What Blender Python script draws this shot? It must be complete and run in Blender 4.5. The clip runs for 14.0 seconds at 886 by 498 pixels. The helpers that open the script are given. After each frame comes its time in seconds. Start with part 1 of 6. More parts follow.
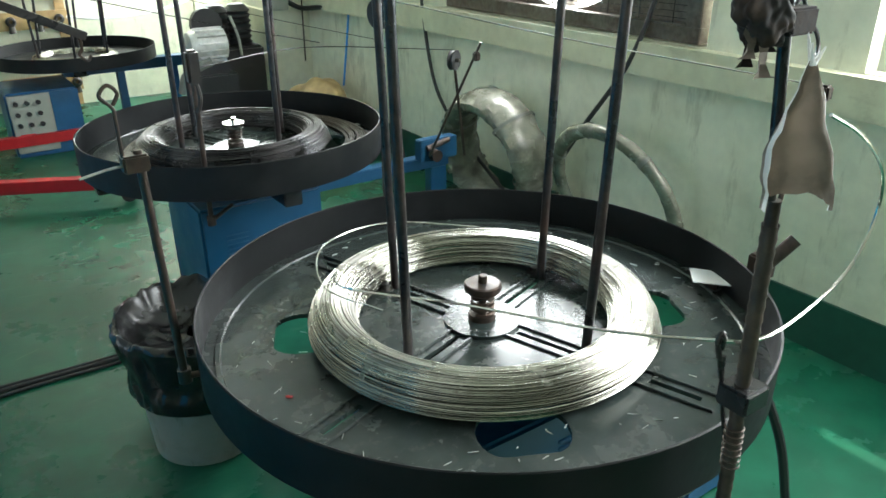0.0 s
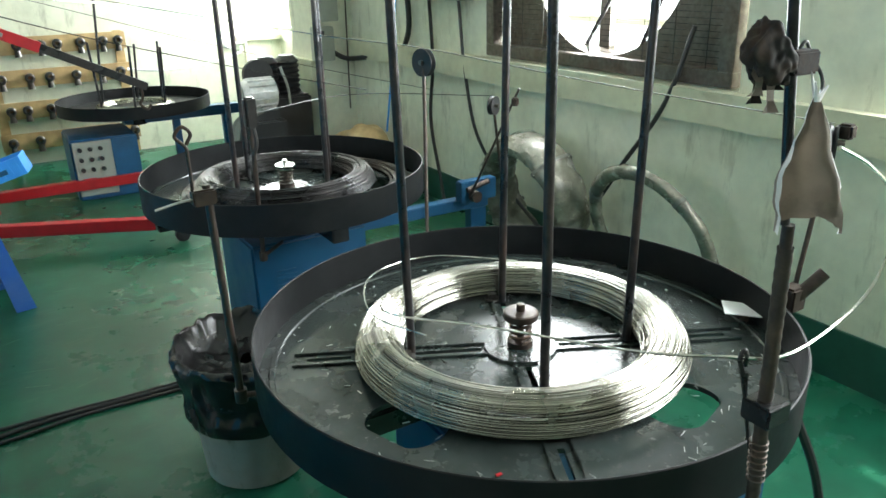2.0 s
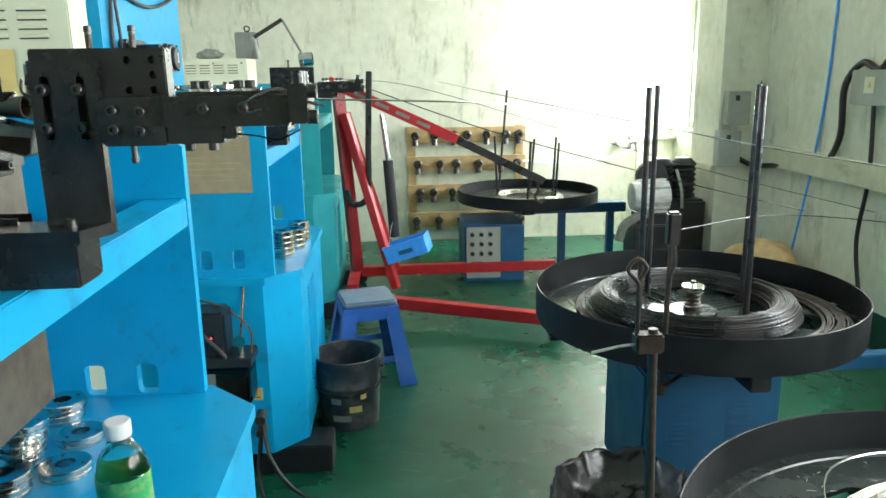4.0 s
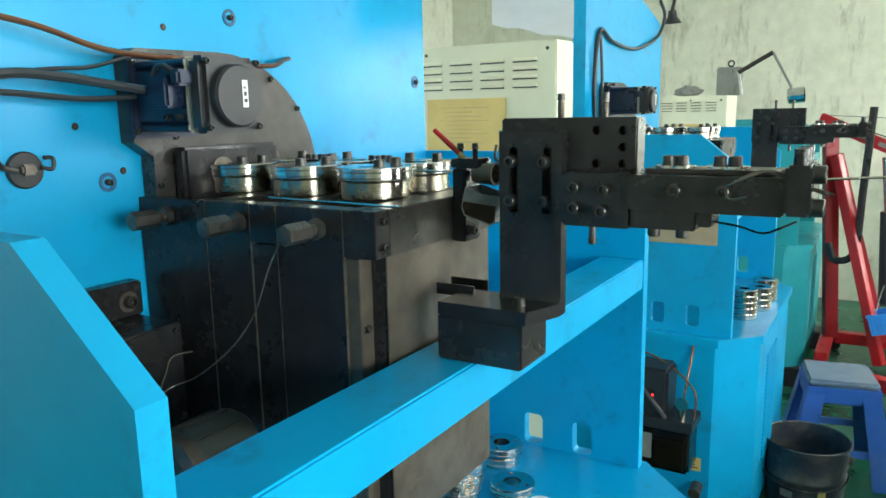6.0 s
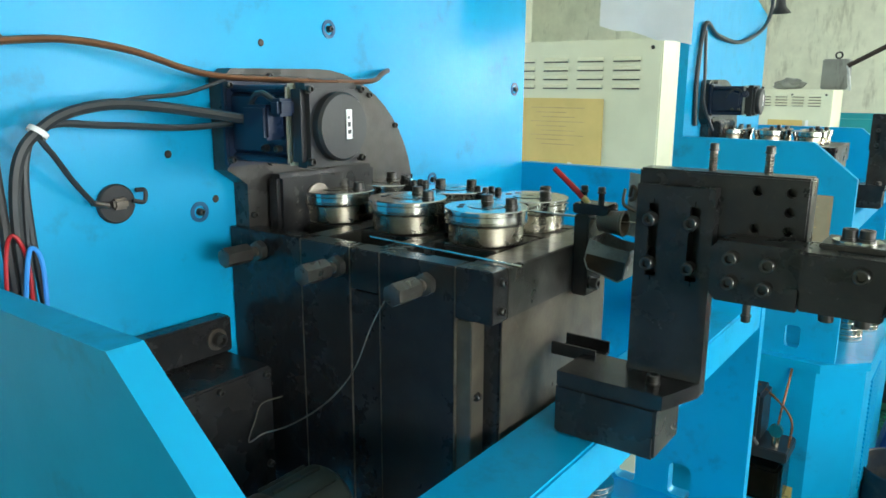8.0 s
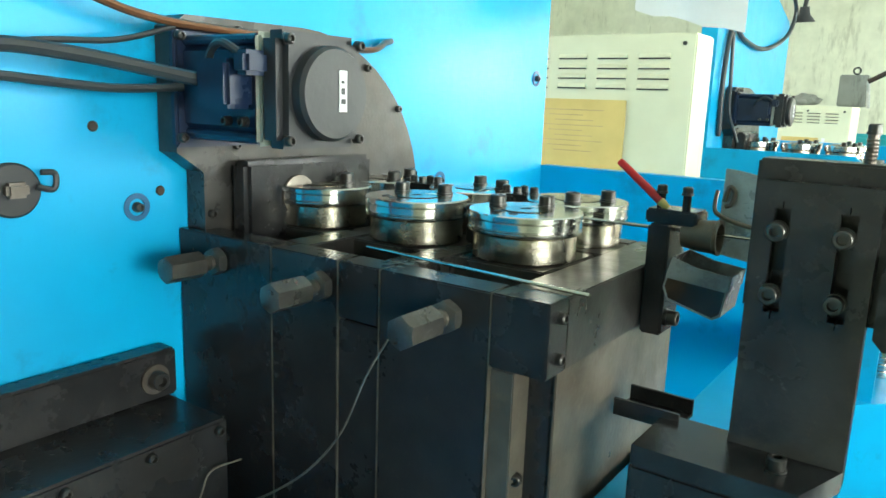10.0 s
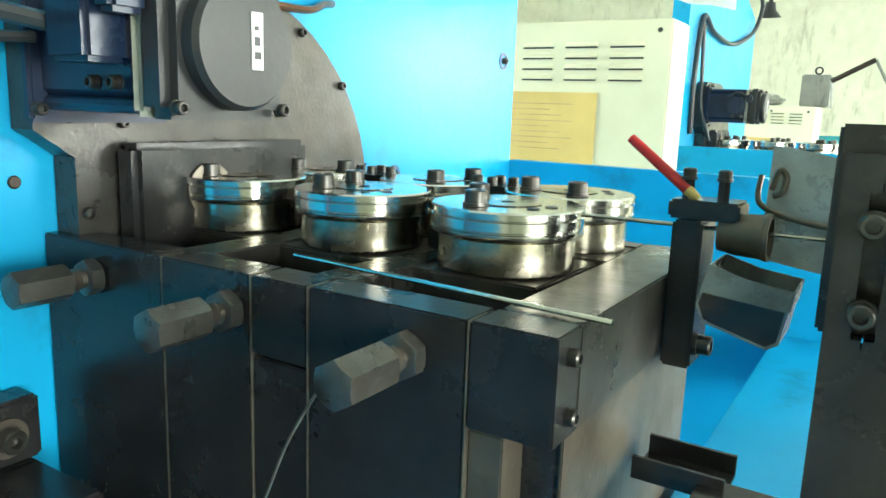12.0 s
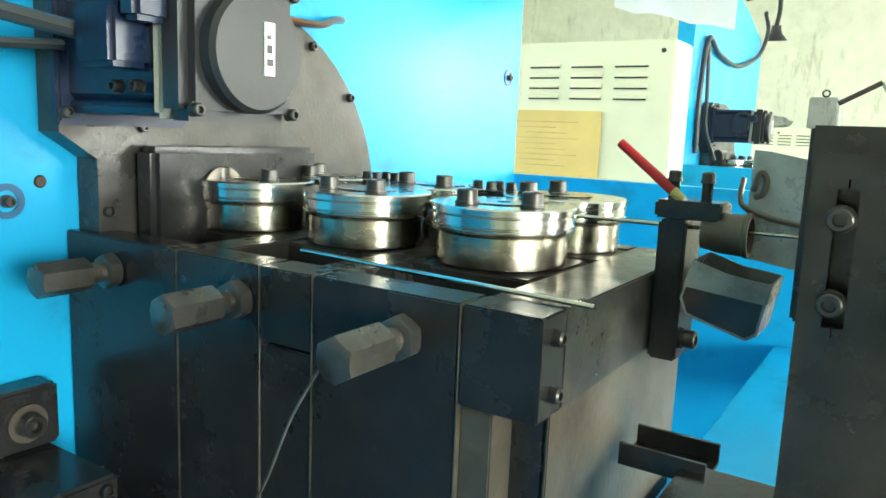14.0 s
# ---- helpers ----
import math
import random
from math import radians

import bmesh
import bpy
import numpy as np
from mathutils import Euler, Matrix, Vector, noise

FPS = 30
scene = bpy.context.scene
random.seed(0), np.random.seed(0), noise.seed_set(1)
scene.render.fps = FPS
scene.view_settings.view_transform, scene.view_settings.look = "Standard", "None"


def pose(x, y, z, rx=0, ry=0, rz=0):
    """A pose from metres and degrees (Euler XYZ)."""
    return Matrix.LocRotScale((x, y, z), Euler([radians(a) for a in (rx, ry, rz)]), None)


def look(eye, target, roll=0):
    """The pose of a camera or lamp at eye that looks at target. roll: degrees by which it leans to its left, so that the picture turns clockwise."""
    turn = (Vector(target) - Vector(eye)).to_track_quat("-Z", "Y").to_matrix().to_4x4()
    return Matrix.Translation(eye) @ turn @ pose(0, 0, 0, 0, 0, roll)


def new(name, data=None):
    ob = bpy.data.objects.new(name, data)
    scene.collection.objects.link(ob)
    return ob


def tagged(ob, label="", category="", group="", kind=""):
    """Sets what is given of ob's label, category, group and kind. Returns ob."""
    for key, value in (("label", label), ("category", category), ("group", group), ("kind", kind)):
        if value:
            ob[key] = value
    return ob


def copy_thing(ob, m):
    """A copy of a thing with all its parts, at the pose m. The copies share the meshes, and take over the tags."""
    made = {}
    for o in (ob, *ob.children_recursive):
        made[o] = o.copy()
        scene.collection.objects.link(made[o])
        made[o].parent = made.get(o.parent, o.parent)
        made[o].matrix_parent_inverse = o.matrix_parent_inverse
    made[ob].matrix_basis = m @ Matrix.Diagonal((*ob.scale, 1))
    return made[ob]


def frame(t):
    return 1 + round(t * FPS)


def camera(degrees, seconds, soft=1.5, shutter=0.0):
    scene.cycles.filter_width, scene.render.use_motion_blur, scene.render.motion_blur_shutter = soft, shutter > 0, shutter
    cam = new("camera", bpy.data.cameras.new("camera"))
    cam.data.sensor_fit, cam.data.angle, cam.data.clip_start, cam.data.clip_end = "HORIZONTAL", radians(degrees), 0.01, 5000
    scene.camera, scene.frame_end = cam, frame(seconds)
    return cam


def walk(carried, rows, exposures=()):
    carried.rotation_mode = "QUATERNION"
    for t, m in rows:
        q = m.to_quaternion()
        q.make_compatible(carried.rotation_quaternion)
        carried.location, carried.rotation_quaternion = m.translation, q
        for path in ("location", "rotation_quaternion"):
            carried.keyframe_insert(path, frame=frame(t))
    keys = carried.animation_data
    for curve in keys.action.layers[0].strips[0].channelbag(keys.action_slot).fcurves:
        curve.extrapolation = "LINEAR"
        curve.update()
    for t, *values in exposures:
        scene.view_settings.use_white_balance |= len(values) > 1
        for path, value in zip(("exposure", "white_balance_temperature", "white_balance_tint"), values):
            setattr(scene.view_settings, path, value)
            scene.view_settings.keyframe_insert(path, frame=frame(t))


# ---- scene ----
cam = camera(62.2, 14.0, soft=1.6)
PATH = [
    (0.0, pose(1.207, -1.181, 1.593, 65.57, 0.31, -34.55)),
    (0.5, pose(1.165, -1.229, 1.587, 66.08, 0.35, -33.22)),
    (1.0, pose(1.137, -1.273, 1.588, 67.29, 0.27, -33.52)),
    (1.5, pose(1.120, -1.303, 1.595, 68.69, 1.18, -33.33)),
    (2.0, pose(1.137, -1.278, 1.602, 69.18, 1.21, -31.64)),
    (2.5, pose(1.124, -1.237, 1.610, 70.51, 0.80, -26.81)),
    (3.0, pose(1.089, -1.183, 1.620, 71.86, 0.46, -20.93)),
    (3.5, pose(1.071, -1.046, 1.619, 73.49, 0.03, -13.54)),
    (4.0, pose(1.044, -0.898, 1.625, 76.71, 0.88, -3.77)),
    (4.2, pose(1.025, -0.859, 1.631, 77.09, 1.16, 0.95)),
    (6.3, pose(0.990, -0.720, 1.688, 80.16, 0.86, 33.92)),
    (6.5, pose(0.982, -0.721, 1.696, 80.54, 0.70, 35.18)),
    (7.0, pose(0.957, -0.708, 1.711, 79.70, 0.80, 37.11)),
    (7.5, pose(0.913, -0.679, 1.726, 78.87, 0.19, 36.09)),
    (8.0, pose(0.875, -0.657, 1.759, 77.40, -0.20, 36.61)),
    (8.2, pose(0.868, -0.656, 1.768, 77.06, -0.06, 36.96)),
    (10.3, pose(0.658, -0.438, 1.694, 78.61, -2.15, 35.59)),
    (10.5, pose(0.636, -0.415, 1.689, 78.42, -2.04, 35.44)),
    (11.0, pose(0.604, -0.369, 1.675, 78.16, -1.40, 36.76)),
    (11.5, pose(0.585, -0.337, 1.665, 77.88, -1.15, 35.93)),
    (12.0, pose(0.591, -0.328, 1.668, 79.22, -1.98, 32.32)),
    (12.5, pose(0.595, -0.331, 1.664, 79.60, -2.24, 32.13)),
    (13.0, pose(0.600, -0.335, 1.659, 78.46, -2.47, 32.88)),
    (13.5, pose(0.607, -0.341, 1.658, 79.74, -2.32, 32.94)),
    (14.0, pose(0.617, -0.351, 1.655, 80.90, -2.33, 33.21)),
]

walk(cam, PATH, exposures=[(0, 0.04, 6500, 8), (4.2, 0.02, 6550, 8), (6.3, -0.06, 6550, 6), (8.2, -0.06, 6550, 6), (10.3, 0.50, 6800, 1), (14, 0.74, 7000, 3)])

# ---- light ----
world = bpy.data.worlds.new("world")
scene.world = world
world.use_nodes = True
wn = world.node_tree.nodes
sky = wn.new("ShaderNodeTexSky")
sky.sky_type, sky.sun_disc = "NISHITA", False
sky.sun_elevation, sky.sun_rotation = radians(69), radians(63)
world.node_tree.links.new(sky.outputs[0], wn["Background"].inputs[0])
wn["Background"].inputs[1].default_value = 0.12
sun = new("sun", bpy.data.lights.new("sun", "SUN"))
sun.data.energy, sun.data.angle, sun.data.color = 5.0, radians(0.5), (1, 0.95, 0.86)
sun.matrix_world = look((5.38, 0.65, 5.80), (3.38, -0.35, 0))


def window_lamp(name, eye, target, w, h, watts):
    lamp = new(name, bpy.data.lights.new(name, "AREA"))
    lamp.data.shape, lamp.data.size, lamp.data.size_y = "RECTANGLE", w, h
    lamp.data.energy, lamp.data.color = watts, (0.93, 0.98, 1.0)
    lamp.matrix_world = look(eye, target)


window_lamp("fan_window_skylight", (4.00, 1.67, 1.78), (0, 1.2, 1.2), 1.7, 1.15, 235)
# two fills at unseen west openings, added to brighten the east wall and floor
window_lamp("west_fill", (-3.36, 0.4, 1.95), (3.8, 0.4, 0.6), 4.0, 1.2, 128)
window_lamp("west_rear_fill", (-3.36, -3.3, 1.95), (3.8, -1.2, 0.6), 2.0, 1.2, 14)
window_lamp("side_window_skylight", (3.98, -1.0, 1.82), (2.4, -0.4, 0.2), 2.0, 1.2, 145)
window_lamp("corner_window_skylight", (4.02, 5.72, 1.9), (1.5, 5.2, 1.3), 1.0, 1.6, 190)
window_lamp("end_window_skylight", (3.66, 6.56, 1.9), (2.2, 2.0, 0.6), 0.36, 1.6, 70)

# ---- materials ----


def material(name, colour, rough=0.5, metal=0.0, vary=0.12, grain=20.0, stain=None, stain_size=3.0, stain_amount=0.3,
             bump=0.1, bump_size=120.0, coat=0.0, rough_vary=0.15, spec=0.5, streak=None, strands=0.0):
    """A surface with two scales of variation in colour, uneven gloss and fine relief."""
    m = bpy.data.materials.new(name)
    m.use_nodes = True
    nt = m.node_tree
    n, l = nt.nodes, nt.links
    b = n["Principled BSDF"]
    b.inputs["Metallic"].default_value = metal
    b.inputs["Coat Weight"].default_value = coat
    b.inputs["Specular IOR Level"].default_value = spec
    co = n.new("ShaderNodeTexCoord")
    fine = n.new("ShaderNodeTexNoise")
    fine.inputs["Scale"].default_value, fine.inputs["Detail"].default_value = grain, 6
    l.new(co.outputs["Object"], fine.inputs["Vector"])
    big = n.new("ShaderNodeTexNoise")
    big.inputs["Scale"].default_value, big.inputs["Detail"].default_value, big.inputs["Roughness"].default_value = stain_size, 8, 0.65
    l.new(co.outputs["Object"], big.inputs["Vector"])
    ramp = n.new("ShaderNodeMapRange")
    ramp.inputs["From Min"].default_value, ramp.inputs["From Max"].default_value = 0.3, 0.7
    ramp.inputs["To Min"].default_value, ramp.inputs["To Max"].default_value = 1 - vary, 1 + vary
    l.new(fine.outputs["Fac"], ramp.inputs["Value"])
    hsv = n.new("ShaderNodeHueSaturation")
    hsv.inputs["Color"].default_value = (*colour, 1)
    l.new(ramp.outputs[0], hsv.inputs["Value"])
    mix = n.new("ShaderNodeMix")
    mix.data_type = "RGBA"
    mix.inputs["B"].default_value = (*(stain or [c * 0.6 for c in colour]), 1)
    l.new(hsv.outputs[0], mix.inputs["A"])
    sr = n.new("ShaderNodeMapRange")
    sr.inputs["From Min"].default_value, sr.inputs["From Max"].default_value = 0.48, 0.72
    sr.inputs["To Min"].default_value, sr.inputs["To Max"].default_value = 0, stain_amount
    l.new(big.outputs["Fac"], sr.inputs["Value"])
    l.new(sr.outputs[0], mix.inputs["Factor"])
    last = mix.outputs["Result"]
    if streak:
        mp = n.new("ShaderNodeMapping")
        mp.inputs["Scale"].default_value = streak[1]
        l.new(co.outputs["Object"], mp.inputs["Vector"])
        sn = n.new("ShaderNodeTexNoise")
        sn.inputs["Scale"].default_value, sn.inputs["Detail"].default_value, sn.inputs["Roughness"].default_value = 1.0, 9, 0.7
        l.new(mp.outputs[0], sn.inputs["Vector"])
        sm = n.new("ShaderNodeMapRange")
        sm.inputs["From Min"].default_value, sm.inputs["From Max"].default_value = 0.56, 0.72
        sm.inputs["To Min"].default_value, sm.inputs["To Max"].default_value = 0, streak[2]
        l.new(sn.outputs["Fac"], sm.inputs["Value"])
        m2 = n.new("ShaderNodeMix")
        m2.data_type = "RGBA"
        m2.inputs["B"].default_value = (*streak[0], 1)
        l.new(last, m2.inputs["A"])
        l.new(sm.outputs[0], m2.inputs["Factor"])
        last = m2.outputs["Result"]
    if strands:
        geo = n.new("ShaderNodeNewGeometry")
        isl = n.new("ShaderNodeMapRange")
        isl.inputs["To Min"].default_value, isl.inputs["To Max"].default_value = 1 - strands, 1
        l.new(geo.outputs["Random Per Island"], isl.inputs["Value"])
        h2 = n.new("ShaderNodeHueSaturation")
        l.new(last, h2.inputs["Color"])
        l.new(isl.outputs[0], h2.inputs["Value"])
        last = h2.outputs[0]
    l.new(last, b.inputs["Base Color"])
    rr = n.new("ShaderNodeMapRange")
    rr.inputs["From Min"].default_value, rr.inputs["From Max"].default_value = 0.3, 0.7
    rr.inputs["To Min"].default_value, rr.inputs["To Max"].default_value = max(0.02, rough - rough_vary), min(1, rough + rough_vary)
    l.new(big.outputs["Fac"], rr.inputs["Value"])
    l.new(rr.outputs[0], b.inputs["Roughness"])
    if bump:
        bn = n.new("ShaderNodeTexNoise")
        bn.inputs["Scale"].default_value, bn.inputs["Detail"].default_value = bump_size, 4
        l.new(co.outputs["Object"], bn.inputs["Vector"])
        bp = n.new("ShaderNodeBump")
        bp.inputs["Strength"].default_value, bp.inputs["Distance"].default_value = bump, 0.002
        l.new(bn.outputs["Fac"], bp.inputs["Height"])
        l.new(bp.outputs[0], b.inputs["Normal"])
    return m


def glow(name, colour, strength):
    m = bpy.data.materials.new(name)
    m.use_nodes = True
    b = m.node_tree.nodes["Principled BSDF"]
    b.inputs["Base Color"].default_value = (*colour, 1)
    b.inputs["Emission Color"].default_value = (*colour, 1)
    b.inputs["Emission Strength"].default_value = strength
    return m


def glass(name, colour, rough=0.02):
    m = bpy.data.materials.new(name)
    m.use_nodes = True
    b = m.node_tree.nodes["Principled BSDF"]
    b.inputs["Base Color"].default_value = (*colour, 1)
    b.inputs["Transmission Weight"].default_value, b.inputs["Roughness"].default_value = 1, rough
    b.inputs["IOR"].default_value = 1.33
    return m


FLOOR = material("green_epoxy", (0.008, 0.085, 0.047), 0.29, 0, 0.25, 7, (0.020, 0.105, 0.062), 1.3, 0.6, 0.10, 40, rough_vary=0.12, spec=0.36, streak=((0.10, 0.19, 0.125), (2.2, 5.5, 1), 0.35))
WALL = material("wall_paint", (0.71, 0.715, 0.58), 0.7, 0, 0.06, 14, (0.42, 0.43, 0.31), 2.6, 0.4, 0.15, 60, streak=((0.22, 0.21, 0.14), (9, 9, 2.2), 0.6))
TRIM = material("wall_trim_paint", (0.60, 0.60, 0.44), 0.6, 0, 0.06, 14, (0.36, 0.34, 0.22), 2.5, 0.5, 0.15, 60, streak=((0.22, 0.19, 0.11), (3, 3, 6), 0.6))
SKIRT = material("skirting_paint", (0.012, 0.075, 0.05), 0.45, 0, 0.1, 20)
CEIL = material("ceiling_paint", (0.7, 0.72, 0.66), 0.8)
BLUE = material("blue_machine_paint", (0.004, 0.342, 0.625), 0.36, 0, 0.05, 6, (0.012, 0.25, 0.48), 2.2, 0.4, 0.12, 55, coat=0.0, rough_vary=0.08, spec=0.28, streak=((0.02, 0.10, 0.16), (9, 9, 9), 0.5))
BLUE_DARK = material("dark_blue_paint", (0.010, 0.085, 0.20), 0.4, 0, 0.1, 10, (0.012, 0.05, 0.09), 3, 0.6)
BLUE_BASE = material("mid_blue_paint", (0.006, 0.058, 0.130), 0.42, 0, 0.08, 10, (0.01, 0.09, 0.2), 2.6, 0.5)
TEAL = material("teal_paint", (0.02, 0.30, 0.34), 0.4, 0, 0.08, 10)
BLACK = material("blackened_steel", (0.026, 0.026, 0.027), 0.27, 0.3, 0.3, 30, (0.042, 0.033, 0.026), 4, 0.45, 0.12, 200, rough_vary=0.09, streak=((0.13, 0.085, 0.055), (170, 170, 120), 0.2))
BROWNED = material("oiled_brown_steel", (0.115, 0.098, 0.075), 0.40, 0.4, 0.25, 28, (0.055, 0.035, 0.022), 9, 0.6, 0.12, 180, streak=((0.22, 0.16, 0.10), (60, 60, 60), 0.4))
NUT = material("dull_nut_steel", (0.115, 0.110, 0.100), 0.34, 0.7, 0.2, 50, (0.06, 0.045, 0.03), 30, 0.5, 0.15, 220, streak=((0.26, 0.25, 0.23), (220, 60, 220), 0.4))
SPLASH = material("oily_tin_sheet", (0.34, 0.38, 0.375), 0.32, 0.25, 0.1, 40, (0.15, 0.14, 0.12), 30, 0.5, 0.1, 120)
SEAM = material("bright_seam_edge", (0.22, 0.195, 0.155), 0.4, 0.7, 0.3, 60, (0.10, 0.06, 0.04), 14, 0.6)
PANGREY = material("oil_filmed_plastic", (0.20, 0.215, 0.205), 0.22, 0, 0.15, 30, (0.035, 0.025, 0.018), 38, 0.8, 0.1, 120)
OIL = material("dark_brown_oil", (0.030, 0.019, 0.012), 0.16, 0, 0.2, 25, (0.07, 0.04, 0.02), 30, 0.5, 0.1, 90)
BLACK2 = material("oily_black_steel", (0.055, 0.052, 0.048), 0.33, 0.5, 0.3, 40, (0.06, 0.045, 0.03), 9, 0.5, 0.12, 220)
GREYSTEEL = material("worn_grey_steel", (0.16, 0.14, 0.12), 0.42, 0.8, 0.25, 40, (0.09, 0.05, 0.03), 6, 0.6, 0.15, 200)
MOTOR = material("navy_motor_paint", (0.008, 0.018, 0.045), 0.35, 0.1, 0.15, 20)
CAP = material("black_plastic", (0.020, 0.021, 0.023), 0.42, 0, 0.1, 40)
STEEL = material("polished_steel", (0.66, 0.65, 0.61), 0.17, 1, 0.08, 30, (0.42, 0.37, 0.28), 14, 0.4, 0.06, 160, rough_vary=0.08)
BRASSY = material("oil_stained_steel", (0.50, 0.46, 0.37), 0.23, 1, 0.2, 30, (0.20, 0.135, 0.075), 13, 0.6, 0.08, 160)
BOLT = material("bolt_steel", (0.085, 0.081, 0.076), 0.34, 0.85, 0.2, 60)
TABLE = material("dark_table_enamel", (0.030, 0.040, 0.038), 0.24, 0.1, 0.25, 14, (0.075, 0.078, 0.068), 4.5, 0.35, 0.12, 90, rough_vary=0.12, streak=((0.13, 0.125, 0.11), (30, 30, 30), 0.3))
RIM = material("black_rim_paint", (0.007, 0.008, 0.009), 0.5, 0.0, 0.2, 14, (0.026, 0.027, 0.026), 5, 0.4, spec=0.2)
WIRE = material("bright_wire", (0.60, 0.585, 0.51), 0.23, 1, 0.1, 60, (0.42, 0.40, 0.33), 5, 0.3, bump=0, strands=0.62)
WIRE2 = material("black_wire", (0.060, 0.060, 0.062), 0.30, 0.85, 0.2, 60, (0.07, 0.05, 0.035), 5, 0.4, bump=0, strands=0.55)
ROD = material("brown_rod_steel", (0.052, 0.040, 0.034), 0.42, 0.6, 0.3, 40, (0.12, 0.068, 0.042), 12, 0.5)
POLE = material("dark_pole_steel", (0.040, 0.042, 0.046), 0.32, 0.7, 0.3, 40, (0.11, 0.055, 0.035), 5, 0.6)
RED = material("red_crane_paint", (0.42, 0.012, 0.018), 0.4, 0, 0.12, 12, (0.2, 0.01, 0.012), 4, 0.4)
PLASTIC_BLUE = material("blue_plastic", (0.035, 0.14, 0.50), 0.4, 0, 0.06, 10, (0.16, 0.24, 0.45), 4, 0.4)
CRATE = material("light_blue_plastic", (0.05, 0.32, 0.85), 0.4, 0, 0.06, 10)
CREAM = material("cream_cabinet_paint", (0.66, 0.66, 0.48), 0.5, 0, 0.03, 10, (0.5, 0.48, 0.33), 3, 0.3)
YELLOW = material("yellowed_paper_board", (0.62, 0.46, 0.16), 0.6, 0, 0.06, 14, (0.5, 0.33, 0.1), 4, 0.4)
TAPE = material("dirty_wound_tape", (0.036, 0.029, 0.024), 0.5, 0, 0.35, 50, (0.11, 0.075, 0.05), 30, 0.5, 0.2, 90, spec=0.3)
CARD = material("cardboard", (0.36, 0.29, 0.19), 0.8, 0, 0.08, 30, (0.25, 0.2, 0.13), 5, 0.5)
WOOD = material("pale_wood", (0.46, 0.32, 0.15), 0.65, 0, 0.2, 12, (0.28, 0.18, 0.08), 5, 0.5)
RUBBER = material("black_rubber", (0.014, 0.014, 0.015), 0.45, 0, 0.1, 30)
BAG = material("black_plastic_bag", (0.010, 0.010, 0.011), 0.27, 0, 0.1, 20, bump=0.6, bump_size=45)
PAIL = material("dirty_white_plastic", (0.21, 0.22, 0.195), 0.5, 0, 0.08, 12, (0.10, 0.09, 0.07), 5, 0.7, streak=((0.035, 0.03, 0.023), (13, 13, 3.5), 0.95))
TIN = material("dark_paint_tin", (0.035, 0.045, 0.06), 0.4, 0.2, 0.3, 12, (0.22, 0.2, 0.13), 9, 0.6)
PAPER = material("white_paper", (0.8, 0.8, 0.8), 0.7, 0, 0.03)
GREYBOX = material("grey_box_paint", (0.34, 0.36, 0.31), 0.5, 0, 0.05, 20)
CAST = material("cast_grey_motor", (0.62, 0.62, 0.60), 0.4, 0.2, 0.12, 30, (0.2, 0.19, 0.17), 8, 0.5)
WRAP = material("plastic_wrapped_coil", (0.24, 0.235, 0.19), 0.26, 0.2, 0.35, 16, (0.07, 0.07, 0.055), 7, 0.8, 0.9, 40, streak=((0.5, 0.5, 0.42), (14, 14, 14), 0.6))
RAG = material("dark_rag", (0.028, 0.026, 0.027), 0.8, 0, 0.3, 30, (0.10, 0.055, 0.03), 14, 0.6, 0.6, 60, spec=0.2)
CLOTH = material("oily_rag_card", (0.24, 0.205, 0.17), 0.8, 0, 0.2, 20, (0.11, 0.09, 0.075), 14, 0.7)
COPPER = material("brown_copper_pipe", (0.20, 0.09, 0.045), 0.35, 0.6, 0.2, 30)
CABLE = material("grey_cable", (0.026, 0.030, 0.033), 0.42, 0, 0.1, 30)
REDPL = material("red_plastic", (0.50, 0.015, 0.02), 0.35)
OUTSIDE = glow("bright_outdoors", (0.9, 0.97, 1.0), 2.6)
LED = glow("red_led", (1.0, 0.03, 0.03), 4.0)

# ---- mesh helpers ----


def box(bm, x0, x1, y0, y1, z0, z1, bevel=0.0):
    v = [bm.verts.new((x, y, z)) for x in (x0, x1) for y in (y0, y1) for z in (z0, z1)]
    f = [bm.faces.new([v[i] for i in q]) for q in
         ((0, 1, 3, 2), (4, 6, 7, 5), (0, 4, 5, 1), (2, 3, 7, 6), (0, 2, 6, 4), (1, 5, 7, 3))]
    if bevel:
        es = list({e for q in f for e in q.edges})
        bmesh.ops.bevel(bm, geom=es, offset=bevel, segments=2, affect="EDGES")
    return bm


def prism(bm, outline, axis, a, b):
    """An outline of (u, v) pushed from a to b along an axis: x (u=y, v=z), y (u=x, v=z), z (u=x, v=y)."""
    def at(u, v, w):
        return {"x": (w, u, v), "y": (u, w, v), "z": (u, v, w)}[axis]
    lo = [bm.verts.new(at(u, v, a)) for u, v in outline]
    hi = [bm.verts.new(at(u, v, b)) for u, v in outline]
    n = len(outline)
    fs = [bm.faces.new(lo), bm.faces.new(hi)]
    for i in range(n):
        fs.append(bm.faces.new((lo[i], lo[(i + 1) % n], hi[(i + 1) % n], hi[i])))
    bmesh.ops.recalc_face_normals(bm, faces=fs)
    return bm


